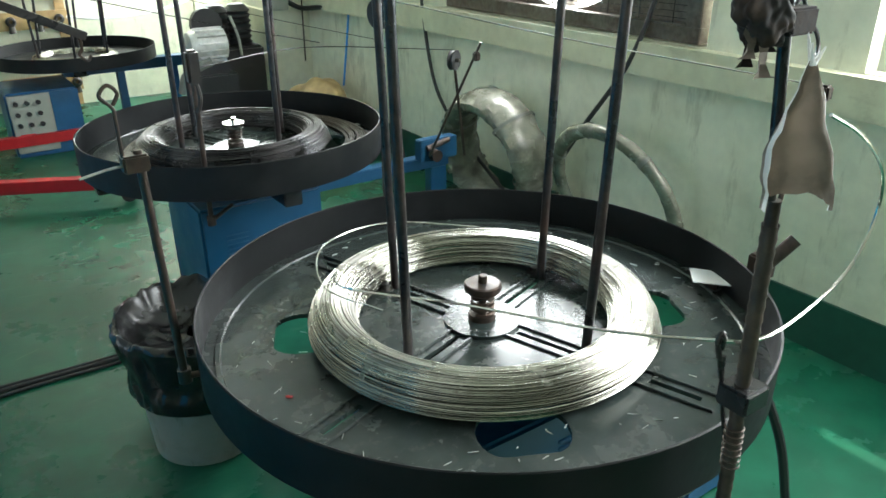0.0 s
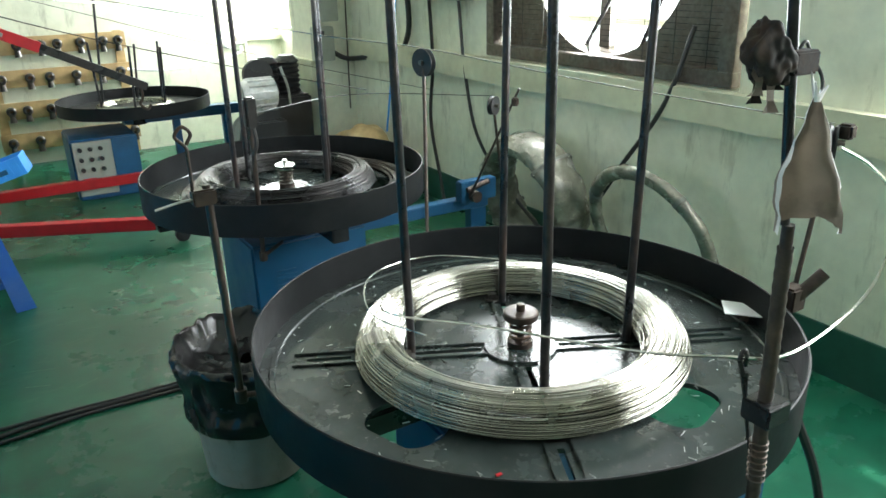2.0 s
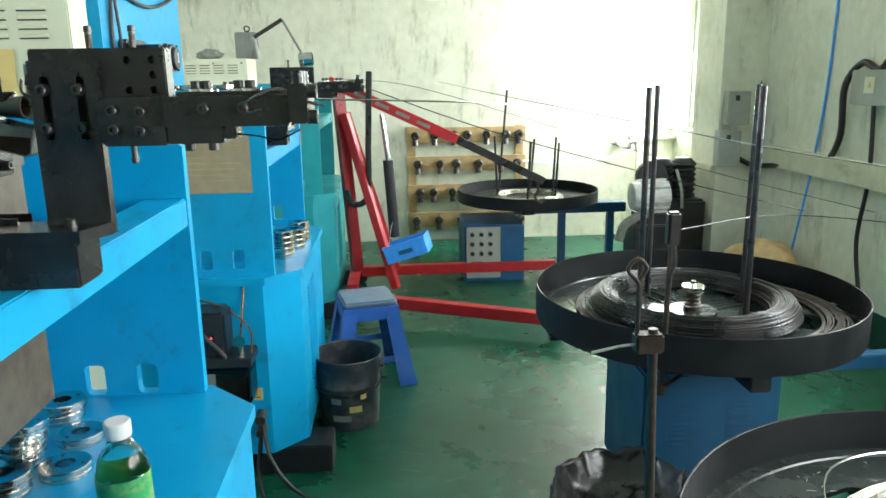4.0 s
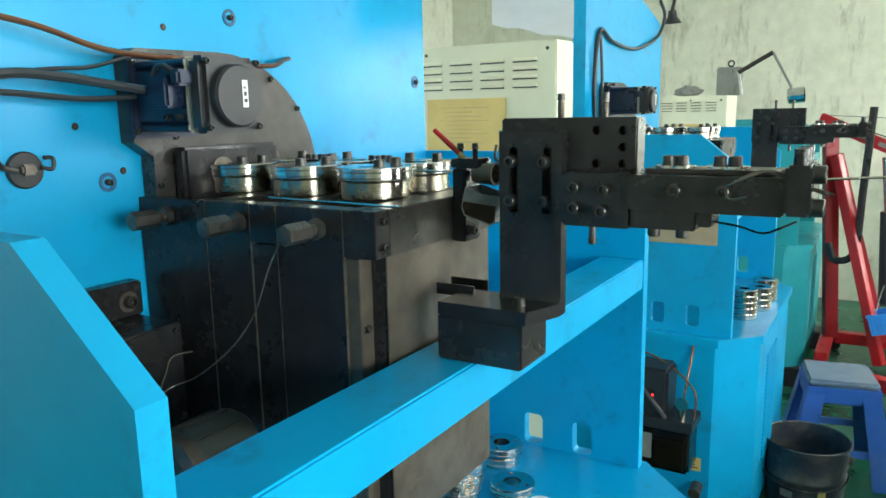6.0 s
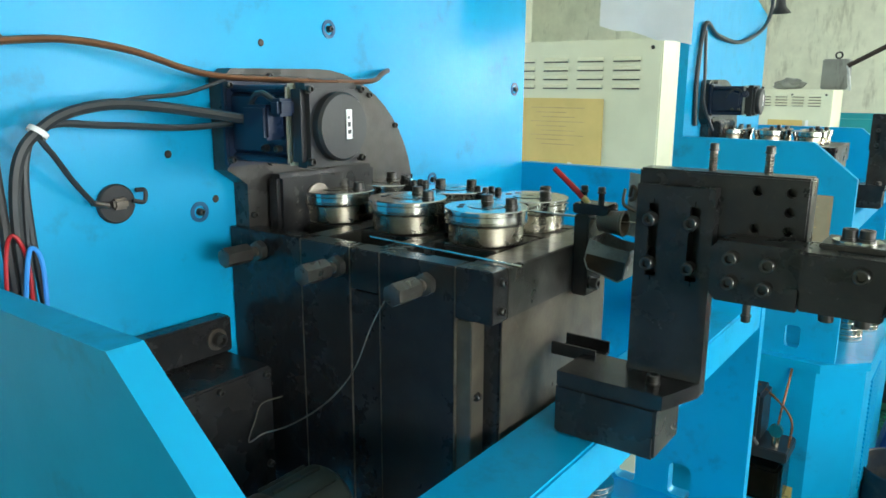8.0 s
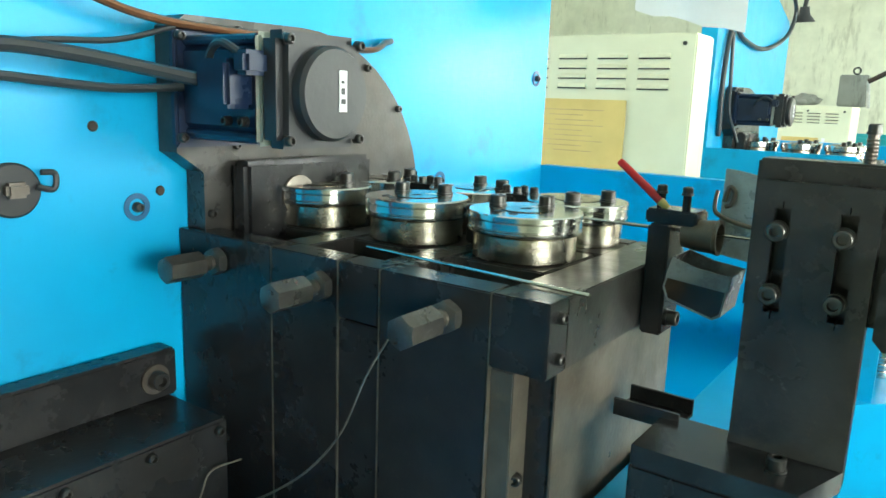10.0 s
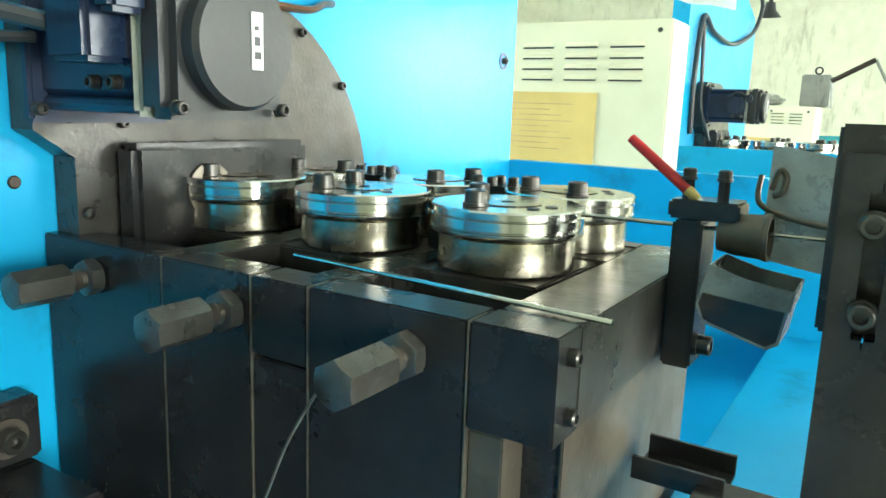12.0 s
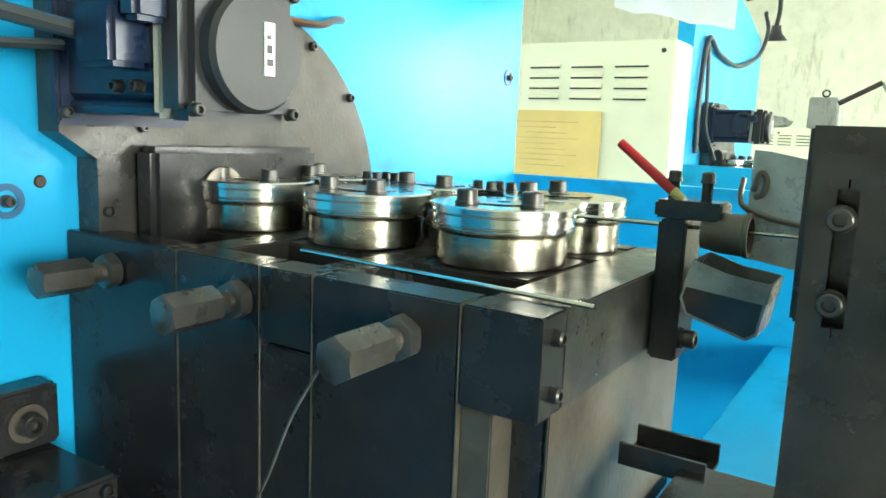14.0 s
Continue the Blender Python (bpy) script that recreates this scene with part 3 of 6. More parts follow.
def machine(yn, yf, y_block, base_x=0.68, chamfer=0.13, BLUE=BLUE, label="sky-blue painted wire forming machine with black feed unit", top=0.0, slot_z=0.9375):
    """A wire forming machine: tall face plate at x 0, cheek plates, cross beam, base."""
    m = thing("wire_forming_machine", label, "machine", group="wire forming machines")
    out = [(yn, 0.87), (yf, 0.87), (yf, 2.02 + top), (yf - 0.03, 2.07 + top), (yf - 0.30, 2.14 + top), (yf - 0.6, 2.19 + top), (yn + 0.05, 2.2 + top), (yn, 2.17 + top)]
    face = part("face_plate", prism(B(), out, "x", -0.05, 0.0), BLUE, m)
    prof = [(0.0, 0.87), (0.555, 0.87), (0.555, 1.475), (0.42, 1.585), (0.0, 1.585)]
    near = part("cheek_plate", prism(B(), prof, "y", yn, yn + 0.028), BLUE, m)
    far = part("cheek_plate", prism(B(), prof, "y", yf, yf + 0.028), BLUE, m)
    for plate, y in ((far, yf), (near, yn)):
        cut = B()
        for x in (0.295, 0.42):
            o = [(x + sx * 0.012 + 0.012 * math.cos(radians(a)), slot_z + sz * 0.026 + 0.012 * math.sin(radians(a)))
                 for sx, sz, a0 in ((1, 1, 0), (-1, 1, 90), (-1, -1, 180), (1, -1, 270)) for a in (a0, a0 + 30, a0 + 60, a0 + 90)]
            prism(cut, o, "y", y - 0.1, y + 0.1)
        carve(plate, cut)
    bm = B()
    box(bm, 0.458, 0.553, yn + 0.028, yf, 1.290, 1.356, 0.003)
    part("cross_beam", bm, BLUE, m)
    # base
    o = [(-0.75, yn - 0.03), (base_x - chamfer, yn - 0.03), (base_x, yn - 0.03 + chamfer), (base_x, yf + 0.03 - chamfer), (base_x - chamfer, yf + 0.03), (-0.75, yf + 0.03)]
    base = part("base_cabinet", prism(B(), o, "z", 0.12, 0.84), BLUE, m)
    o2 = [(x + (0.012 if x > 0 else 0), y + (0.012 if y > (yn + yf) / 2 else -0.012)) for x, y in o]
    part("base_top", prism(B(), o2, "z", 0.84, 0.87), BLUE, m)
    for y in (yn + 0.1, yf - 0.1):
        bm = B()
        box(bm, base_x - 0.2, base_x + 0.1, y - 0.09, y + 0.09, 0, 0.12, 0.006)
        part("foot", bm, RUBBER, m, "dark oily machine foot")
    for k in range(26):
        bm = B()
        box(bm, base_x - 0.002, base_x + 0.006, yn + 0.3, yn + 0.55, 0.30 + k * 0.017, 0.308 + k * 0.017)
        part("louvre", bm, BLUE, base)
    return m, face, near, far


m1, face1, near1, far1 = machine(-0.42, 0.83, 0.0, slot_z=0.912)
m2, face2, near2, far2 = machine(1.93, 2.95, 2.2, 0.64)
m3, face3, near3, far3 = machine(3.95, 5.0, 4.2, 0.62, 0.13, TEAL, "teal painted wire forming machine behind the hoist", -0.6)

# ---- feed units ----


def hexagon(bm, a, b, r):
    """A hexagon nut whose ends are turned down to a round chamfer."""
    h, m, n = (Vector(b) - Vector(a)).length, along(a, b), 36
    inner = r * 0.83
    loops = []
    for end in (0, 1):
        edge, rim = [], []
        for i in range(n):
            t = 2 * math.pi * i / n
            k = r * 0.866 / math.cos((t + math.pi / 6) % (math.pi / 3) - math.pi / 6)
            cut = (k - inner) * 0.62
            edge.append(bm.verts.new(m @ Vector((k * math.cos(t), k * math.sin(t), h - cut if end else cut))))
            rim.append(bm.verts.new(m @ Vector((inner * math.cos(t), inner * math.sin(t), h if end else 0))))
        loops += [rim, edge] if not end else [edge, rim]
    for p, q in zip(loops, loops[1:]):
        for i in range(n):
            bm.faces.new((p[i], p[(i + 1) % n], q[(i + 1) % n], q[i]))
    bm.faces.new(loops[0][::-1])
    bm.faces.new(loops[-1])
    bmesh.ops.recalc_face_normals(bm, faces=bm.faces[:])
    return bm


def feed_unit(dy):
    fu = thing("feed_unit", "oily black steel wire feed unit with adjusting nuts", "feed unit", group="feed units")
    bm = B()
    box(bm, 0.002, 0.448, 0.030, 0.31, 1.10, 1.535, 0.002)
    part("body", bm, BLACK, fu)
    for x0, x1, z0 in ((0.002, 0.1485, 1.1), (0.150, 0.2385, 1.1), (0.240, 0.2885, 1.505), (0.290, 0.4035, 1.1), (0.405, 0.456, 1.497)):
        bm = B()
        box(bm, x0, x1, 0.0, 0.032, z0, 1.558, 0.0012)
        part("front_plate", bm, BLACK, fu)
    bm = B()
    box(bm, 0.240, 0.2885, 0.001, 0.032, 1.1, 1.503, 0.0012)
    part("front_plate", bm, BLACK, fu)
    bm = B()
    box(bm, 0.4045, 0.426, 0.004, 0.034, 1.12, 1.495, 0.001)
    part("edge_strip", bm, BROWNED, fu)
    for x, z0 in ((0.1485, 1.1), (0.2385, 1.1), (0.2885, 1.1), (0.4035, 1.1)):
        bm = B()
        box(bm, x + 0.0003, x + 0.0012, -0.0002, 0.02, z0, 1.5582)
        part("seam_edge", bm, SEAM, fu, smooth=0)
    # worn grey-brown end, with the warmer light on this face put into the colour
    bm = B()
    box(bm, 0.4482, 0.4505, 0.030, 0.309, 1.10, 1.4965, 0.0008)
    part("end_plate", bm, BROWNED, fu)
    bolt(fu, (0.4265, 0.016, 1.40), (0.3, -0.9, 0), BOLT_6)
    # top rails that leave pockets for the sliding blocks
    for x0, x1, y0, y1 in ((0.405, 0.456, 0.032, 0.31), (0.133, 0.168, 0.032, 0.21), (0.266, 0.300, 0.032, 0.21), (0.002, 0.02, 0.032, 0.21), (0.002, 0.404, 0.285, 0.31)):
        bm = B()
        box(bm, x0, x1, y0, y1, 1.497 if x0 > 0.4 else 1.53, 1.5575, 0.0012)
        part("top_rail", bm, BLACK2, fu)
    bm = B()
    box(bm, 0.003, 0.404, 0.212, 0.284, 1.53, 1.5565, 0.001)
    part("top_plate", bm, BLACK2, fu)
    for z in (1.544, 1.511):
        bolt(fu, (0.456, 0.017, z), (1, 0, 0), BOLT_6)
    for x in (0.078, 0.217, 0.350):
        bm = B()
        box(bm, x - 0.052, x + 0.047, 0.10, 0.21, 1.53, 1.5555, 0.0015)
        part("slide_block", bm, BLACK2, fu)
    for x in (0.072, 0.222, 0.366):
        bm = B()
        rod(bm, (x, 0.0, 1.532), (x, -0.05, 1.532), 0.0075, 14)
        for k in range(8):
            lathe(bm, [(0.0075, 0), (0.0088, 0.0008), (0.0075, 0.0016)], 14, along((x, -0.016 - k * 0.0022, 1.532), (x, -1, 1.532)))
        stud = part("adjusting_screw", bm, GREYSTEEL, fu)
        hexagon(b := B(), (x, -0.001, 1.532), (x, -0.012, 1.532), 0.0145)
        part("lock_nut", b, NUT, stud)
        hexagon(b := B(), (x, -0.025, 1.532), (x, -0.066, 1.532), 0.0138)
        part("cap_nut", b, NUT, stud, "long hexagon cap nut")
    # channel chute on the end face
    bm = B()
    prism(bm, [(0.138, 1.425), (0.182, 1.425), (0.182, 1.441), (0.179, 1.441), (0.179, 1.428), (0.141, 1.428), (0.141, 1.441), (0.138, 1.441)], "x", 0.458, 0.518)
    part("chute", bm, BLACK, fu, "short open steel channel")
    # big round-cornered mounting plate on the face plate
    out = [(-0.02, 1.642), (0.012, 1.62), (0.012, 1.5), (0.385, 1.5), (0.385, 1.60)]
    for k in range(13):
        a = radians(5 + 85 * k / 12)
        out.append((0.155 + 0.23 * math.cos(a), 1.56 + 0.222 * math.sin(a)))
    out += [(-0.005, 1.780), (-0.02, 1.768)]
    plate = part("mounting_plate", prism(B(), out, "x", 0.002, 0.032), BLACK2, fu)
    bm = B()
    box(bm, 0.033, 0.062, 0.045, 0.25, 1.50, 1.632, 0.006)
    part("bearing_plate", bm, BLACK, fu)
    bm = B()
    lathe(bm, [(0, 0), (0.024, 0), (0.024, 0.003), (0.021, 0.004), (0, 0.002)], 28, along((0.0625, 0.118, 1.590), (1, 0.118, 1.590)))
    part("bearing_disc", bm, GREYSTEEL, fu)
    for y, z in ((0.006, 1.652), (0.055, 1.648), (0.02, 1.575), (0.27, 1.742), (0.335, 1.69)):
        bolt(plate, (0.032, y, z), (1, 0, 0), BOLT_6)
    for y, z in ((0.004, 1.767), (0.06, 1.77)):
        bolt(plate, (0.032, y, z), (1, 0, 0), BOLT_6)
    fu.matrix_basis = pose(0, dy, 0)
    return fu


def servo_motor(dy):
    m = thing("servo_motor", "navy blue servo motor with black end cap and cables", "motor", (0, dy, 0), group="servo motors")
    yc, zc = 0.033, 1.708
    bm = B()
    box(bm, 0.033, 0.044, yc - 0.060, yc + 0.062, zc - 0.060, zc + 0.058, 0.003)
    part("flange", bm, MOTOR, m)
    out = [(yc - 0.05, zc - 0.035), (yc - 0.035, zc - 0.05), (yc + 0.035, zc - 0.05), (yc + 0.05, zc - 0.035), (yc + 0.05, zc + 0.035), (yc + 0.035, zc + 0.05), (yc - 0.035, zc + 0.05), (yc - 0.05, zc + 0.035)]
    body = part("motor_body", prism(B(), out, "x", 0.044, 0.150), MOTOR, m)
    for z in (zc - 0.045, zc + 0.045):
        for y in (yc - 0.045, yc + 0.045):
            bm = B()
            rod(bm, (0.044, y, z), (0.150, y, z), 0.0055, 10)
            part("tie_rib", bm, MOTOR, body)
    bm = B()
    box(bm, 0.150, 0.158, yc - 0.052, yc + 0.052, zc - 0.052, zc + 0.052, 0.004)
    part("gasket_plate", bm, GREYBOX, m)
    bm = B()
    box(bm, 0.158, 0.190, yc - 0.053, yc + 0.053, zc - 0.053, zc + 0.053, 0.008)
    end = part("end_housing", bm, CAP, m)
    part("end_cap", lathe(B(), [(0, 0), (0.044, 0), (0.044, 0.014), (0.041, 0.018), (0, 0.019)], 40, along((0.186, yc + 0.002, zc - 0.002), (1, yc + 0.002, zc - 0.002))), CAP, m)
    bm = B()
    box(bm, 0.2045, 0.2056, yc + 0.004, yc + 0.014, zc - 0.018, zc + 0.020)
    lab = part("label_plate", bm, PAPER, m, "small white printed sticker", smooth=0)
    for k, (h0, h1) in enumerate(((-0.011, -0.006), (-0.002, 0.004), (0.008, 0.011))):
        bm = B()
        box(bm, 0.2057, 0.2060, yc + 0.006, yc + 0.012 - k * 0.001, zc + h0, zc + h1)
        part("print_bar", bm, CAP, lab, smooth=0)
    for z in (zc - 0.045, zc + 0.045):
        for y in (yc - 0.045, yc + 0.047):
            bolt(end, (0.189, y, z), (1, 0, 0), BOLT_6)
    bm = B()
    box(bm, 0.105, 0.150, yc - 0.082, yc - 0.050, zc - 0.018, zc + 0.026, 0.004)
    box(bm, 0.152, 0.172, yc - 0.078, yc - 0.050, zc + 0.012, zc + 0.034, 0.004)
    part("connector_box", bm, MOTOR, m)
    for x in (0.118, 0.142):
        bolt(m, (x, yc - 0.056, zc - 0.030), (0, -1, 0), BOLT_6)
    for z in (zc - 0.05, zc + 0.05):
        bolt(m, (0.044, yc - 0.054, z), (1, 0, 0), BOLT_6)
    bm = B()
    tube(bm, [(0.158, yc - 0.065, zc + 0.026), (0.135, yc - 0.072, zc + 0.040), (0.115, yc - 0.070, zc + 0.034), (0.10, yc - 0.066, zc + 0.012)], 0.004)
    part("lead", bm, CABLE, m)
    return m


def feed_rollers(dy):
    made = []
    for x, y, mat, a in ((0.075, 0.1495, STEEL, 20), (0.214, 0.1495, STEEL, 200), (0.348, 0.1495, BRASSY, 95), (0.075, 0.2635, STEEL, 140), (0.214, 0.2635, STEEL, 10), (0.348, 0.2635, BRASSY, 260)):
        r = thing("feed_roller", "polished grooved steel feed roller with brown oil stains", "roller", (x, y + dy, 1.5565), a, "feed rollers")
        part("roller_body", lathe(B(), [(0, 0), (0.044, 0), (0.0455, 0.0015), (0.0455, 0.024), (0.044, 0.0255), (0.047, 0.0258)], 56), BRASSY, r, "oil-stained roller body")
        part("groove_ring", lathe(B(), [(0.044, 0.0256), (0.0498, 0.0262), (0.0502, 0.0275), (0.0502, 0.0300), (0.0488, 0.0308), (0.0488, 0.0312), (0.0502, 0.0322), (0.0502, 0.0385), (0.0488, 0.0392), (0.0488, 0.0396), (0.0505, 0.0404), (0.0505, 0.0445), (0.0495, 0.0458), (0.0, 0.0462)], 64), STEEL, r)
        bm = B()
        lathe(bm, [(0.005, 0.0463), (0.022, 0.0463), (0.0225, 0.0468), (0.005, 0.0468)], 36)
        part("hub_disc", bm, BRASSY, r)
        for ang in (0, 95, 180):
            c, s = math.cos(radians(ang)), math.sin(radians(ang))
            if ang == 180:
                for q in (-0.010, 0.006):
                    # flat black disc paints the shade inside a drilled hole
                    bm = B()
                    lathe(bm, [(0, 0.0464), (0.0042, 0.0464), (0.0042, 0.0466), (0, 0.0466)], 12, Matrix.Translation((0.030 * c + q * s, 0.030 * s + q, 0)))
                    part("hole_shade_disc", bm, RUBBER, r, smooth=0)
            else:
                bolt(r, (0.030 * c, 0.030 * s, 0.0483), (0, 0, 1), BOLT_8)
        r.scale = (1.11, 1.11, 1.0)
        made.append(r)
    return made


def straightener(dy):
    s = thing("wire_straightener", "black steel wire guide bracket with straightening rolls", "bracket", (0, dy, 0), group="wire guide brackets")
    bm = B()
    box(bm, 0.500, 0.622, 0.070, 0.150, 1.3565, 1.417, 0.003)
    part("foot_block", bm, BLACK, s)
    leg = part("angle_bracket", prism(B(), [(0.128, 1.4345), (0.150, 1.4345), (0.150, 1.652), (0.132, 1.652), (0.132, 1.442)], "x", 0.562, 0.648), BLACK, s)
    bm = B()
    prism(bm, [(0.502, 0.070), (0.628, 0.070), (0.648, 0.128), (0.648, 0.150), (0.502, 0.150)], "z", 1.4175, 1.4342)
    part("bracket_foot", bm, BLACK, s)
    cut = B()
    for x in (0.582, 0.628):
        box(cut, x - 0.006, x + 0.006, 0.1, 0.2, 1.543, 1.637, 0.0055)
    carve(leg, cut)
    for x in (0.580, 0.626):
        for z in (1.614, 1.564):
            bolt(s, (x, 0.130, z), (0, -1, 0), BOLT_8)
    bolt(s, (0.606, 0.100, 1.4365), (0, 0, 1), BOLT_8)
    bm = B()
    box(bm, 0.556, 0.736, 0.151, 0.184, 1.545, 1.668, 0.002)
    back = part("carrier_plate", bm, BLACK, s)
    cut = B()
    for x, z in ((0.685, 1.652), (0.718, 1.652), (0.718, 1.632), (0.685, 1.612), (0.718, 1.612)):
        rod(cut, (x, 0.14, z), (x, 0.165, z), 0.0055, 14)
    carve(back, cut)
    for x in (0.632, 0.690):
        bm = B()
        rod(bm, (x, 0.168, 1.668), (x, 0.168, 1.69), 0.0042, 10)
        for k in range(6):
            lathe(bm, [(0.0042, 0), (0.005, 0.0008), (0.0042, 0.0016)], 10, Matrix.Translation((x, 0.168, 1.670 + k * 0.003)))
        part("jack_screw", bm, GREYSTEEL, s)
        bolt(s, (x, 0.168, 1.692), (0, 0, 1), BOLT_6)
    part("joint_plate", prism(B(), [(0.655, 1.548), (0.662, 1.540), (0.740, 1.540), (0.740, 1.604), (0.662, 1.604), (0.655, 1.596)], "y", 0.108, 0.150), BLACK, s)
    for x, z in ((0.676, 1.587), (0.712, 1.585), (0.676, 1.562), (0.710, 1.560)):
        bolt(s, (x, 0.106, z), (0, -1, 0), BOLT_8)
    bm = B()
    rod(bm, (0.690, 0.13, 1.539), (0.690, 0.13, 1.520), 0.0042, 10)
    part("lower_screw", bm, BOLT, s)
    bolt(s, (0.690, 0.13, 1.521), (0, 0, -1), BOLT_6)
    bm = B()
    box(bm, 0.7405, 0.905, 0.100, 0.158, 1.5635, 1.6035, 0.002)
    arm = part("arm", bm, BLACK, s)
    bm = B()
    box(bm, 0.7405, 0.815, 0.112, 0.156, 1.541, 1.563, 0.002)
    box(bm, 0.8155, 0.832, 0.112, 0.156, 1.5465, 1.563, 0.002)
    part("under_plate", bm, BLACK, s)
    bm = B()
    box(bm, 0.752, 0.898, 0.128, 0.185, 1.6037, 1.6090, 0.001)
    part("cover_plate", bm, BLACK2, s)
    for x in (0.775, 0.790, 0.832, 0.848):
        bm = B()
        lathe(bm, [(0, 0), (0.015, 0), (0.015, 0.003), (0, 0.003)], 20, Matrix.Translation((x, 0.148, 1.6092)))
        part("washer", bm, STEEL, s)
        bolt(s, (x, 0.148, 1.6143), (0, 0, 1), BOLT_8)
    for x in (0.795, 0.846):
        bolt(arm, (x, 0.0985, 1.588), (0, -1, 0), BOLT_8)
    for x in (0.765, 0.797):
        bolt(s, (x, 0.130, 1.5395), (0, 0, -1), BOLT_8)
    # crosswise end head with its rolls
    bm = B()
    box(bm, 0.9055, 0.930, 0.090, 0.190, 1.566, 1.618, 0.003)
    part("end_head", bm, BLACK, s)
    for z in (1.608, 1.574):
        bolt(s, (0.931, 0.11, z), (1, 0, 0), BOLT_10)
    for y in (0.105, 0.135, 0.165):
        bm = B()
        rod(bm, (0.918, y, 1.618), (0.918, y, 1.634), 0.007, 12)
        part("pin", bm, BLACK, s)
    bm = B()
    tube(bm, [(0.846, 0.094, 1.592), (0.868, 0.085, 1.604), (0.895, 0.095, 1.612), (0.925, 0.105, 1.595), (0.945, 0.10, 1.589)], 0.0013, 6)
    tube(bm, [(0.846, 0.094, 1.588), (0.856, 0.085, 1.582), (0.872, 0.08, 1.586)], 0.0013, 6)
    tube(bm, [(0.858, 0.09, 1.600), (0.885, 0.09, 1.612), (0.915, 0.10, 1.600), (0.95, 0.11, 1.588)], 0.0013, 6)
    part("tie_wire", bm, GREYSTEEL, s, "twisted thin tie wire")
    return s


unit1 = feed_unit(0)
unit2 = copy_thing(unit1, pose(0, 2.1, 0))
servo1 = servo_motor(0)
copy_thing(servo1, pose(0, 2.1, 0))
rollers1 = feed_rollers(0)
for r in rollers1:
    copy_thing(r, pose(r.location.x, r.location.y + 2.1, r.location.z))
guide1 = straightener(0)
guide2 = copy_thing(guide1, pose(-0.02, 2.1, 0))

# clamp blocks between the roller pairs
for x in (0.145, 0.281):
    c = thing("roller_clamp", "black clamp block with socket screws between rollers", "clamp", group="roller clamps")
    bm = B()
    box(bm, x - 0.012, x + 0.012, 0.222, 0.282, 1.557, 1.592, 0.002)
    part("block", bm, BLACK, c)
    bm = B()
    box(bm, x - 0.030, x + 0.024, 0.245, 0.272, 1.5925, 1.602, 0.002)
    part("bridge", bm, BLACK, c)
    for ox, oy in ((-0.02, 0.258), (-0.002, 0.252), (0.014, 0.262), (-0.002, 0.268)):
        bolt(c, (x + ox, oy, 1.6045), (0, 0, 1), BOLT_6)
    bm = B()
    box(bm, x - 0.010, x + 0.010, 0.160, 0.178, 1.557, 1.578, 0.002)
    part("wire_guide", bm, BLACK, c)

# wire inlet guide on the end face with oil pan and brush
g = thing("inlet_guide", "black inlet guide bolted to the feed unit end", "wire guide")
bm = B()
box(bm, 0.457, 0.478, 0.188, 0.232, 1.492, 1.598, 0.002)
part("post", bm, BLACK, g)
bm = B()
box(bm, 0.452, 0.500, 0.192, 0.228, 1.5985, 1.612, 0.002)
part("head", bm, BLACK, g)
for x in (0.462, 0.486):
    bm = B()
    rod(bm, (x, 0.205, 1.612), (x, 0.205, 1.626), 0.004, 10)
    part("screw", bm, BLACK, g)
    bolt(g, (x, 0.205, 1.6275), (0, 0, 1), BOLT_6)
bolt(g, (0.480, 0.202, 1.508), (1, 0, 0), BOLT_8)
bm = B()
lathe(bm, [(0.008, 0), (0.0125, 0), (0.0145, 0.012), (0.0155, 0.029), (0.0165, 0.030), (0.0165, 0.033), (0.013, 0.033), (0.012, 0.012)], 28, along((0.486, 0.205, 1.590), (1.5, 0.205, 1.594)), closed=True)
part("nozzle", bm, BROWNED, g, "oily flared wire nozzle")
# cut-down plastic container with waste oil, below the nozzle
p = thing("oil_pan", "cut oily plastic drip pan holding dark oil", "pan")
part("oil", prism(B(), [(0.483, 1.541), (0.480, 1.530), (0.486, 1.515), (0.540, 1.500), (0.549, 1.506), (0.553, 1.534)], "y", 0.162, 0.223), OIL, p, "dark brown waste oil")
pan = part("pan", prism(B(), [(0.4825, 1.541), (0.4795, 1.529), (0.4855, 1.514), (0.540, 1.499), (0.5495, 1.505), (0.5535, 1.534), (0.5515, 1.534), (0.5475, 1.5075), (0.539, 1.5015), (0.487, 1.516), (0.4815, 1.530), (0.4845, 1.541)], "y", 0.161, 0.224), PANGREY, p)
for y in (0.160, 0.2235):
    part("wall", prism(B(), [(0.489, 1.5665), (0.520, 1.557), (0.556, 1.5525), (0.5535, 1.534), (0.4825, 1.541)], "y", y, y + 0.0015), PANGREY, p)
for q in ([(0.4815, 1.541), (0.488, 1.5665), (0.4895, 1.5665), (0.483, 1.541)], [(0.5535, 1.534), (0.556, 1.5525), (0.5575, 1.5525), (0.555, 1.534)]):
    part("wall", prism(B(), q, "y", 0.1617, 0.2233), PANGREY, p)
bm = B()
prism(bm, [(0.516, 1.668), (0.530, 1.667), (0.612, 1.652), (0.612, 1.548), (0.514, 1.562)], "y", 0.246, 0.2475)
splash = part("splash_plate", bm, SPLASH, p, "thin worn sheet-metal splash plate")
bm = B()
tube(bm, [(0.508, 0.250, 1.640), (0.507, 0.246, 1.622), (0.513, 0.241, 1.612), (0.535, 0.240, 1.604), (0.57, 0.240, 1.598), (0.61, 0.241, 1.596)], 0.0028)
tube(bm, [(0.519, 0.242, 1.628), (0.524, 0.240, 1.646), (0.530, 0.242, 1.640), (0.528, 0.241, 1.626), (0.521, 0.242, 1.622)], 0.003)
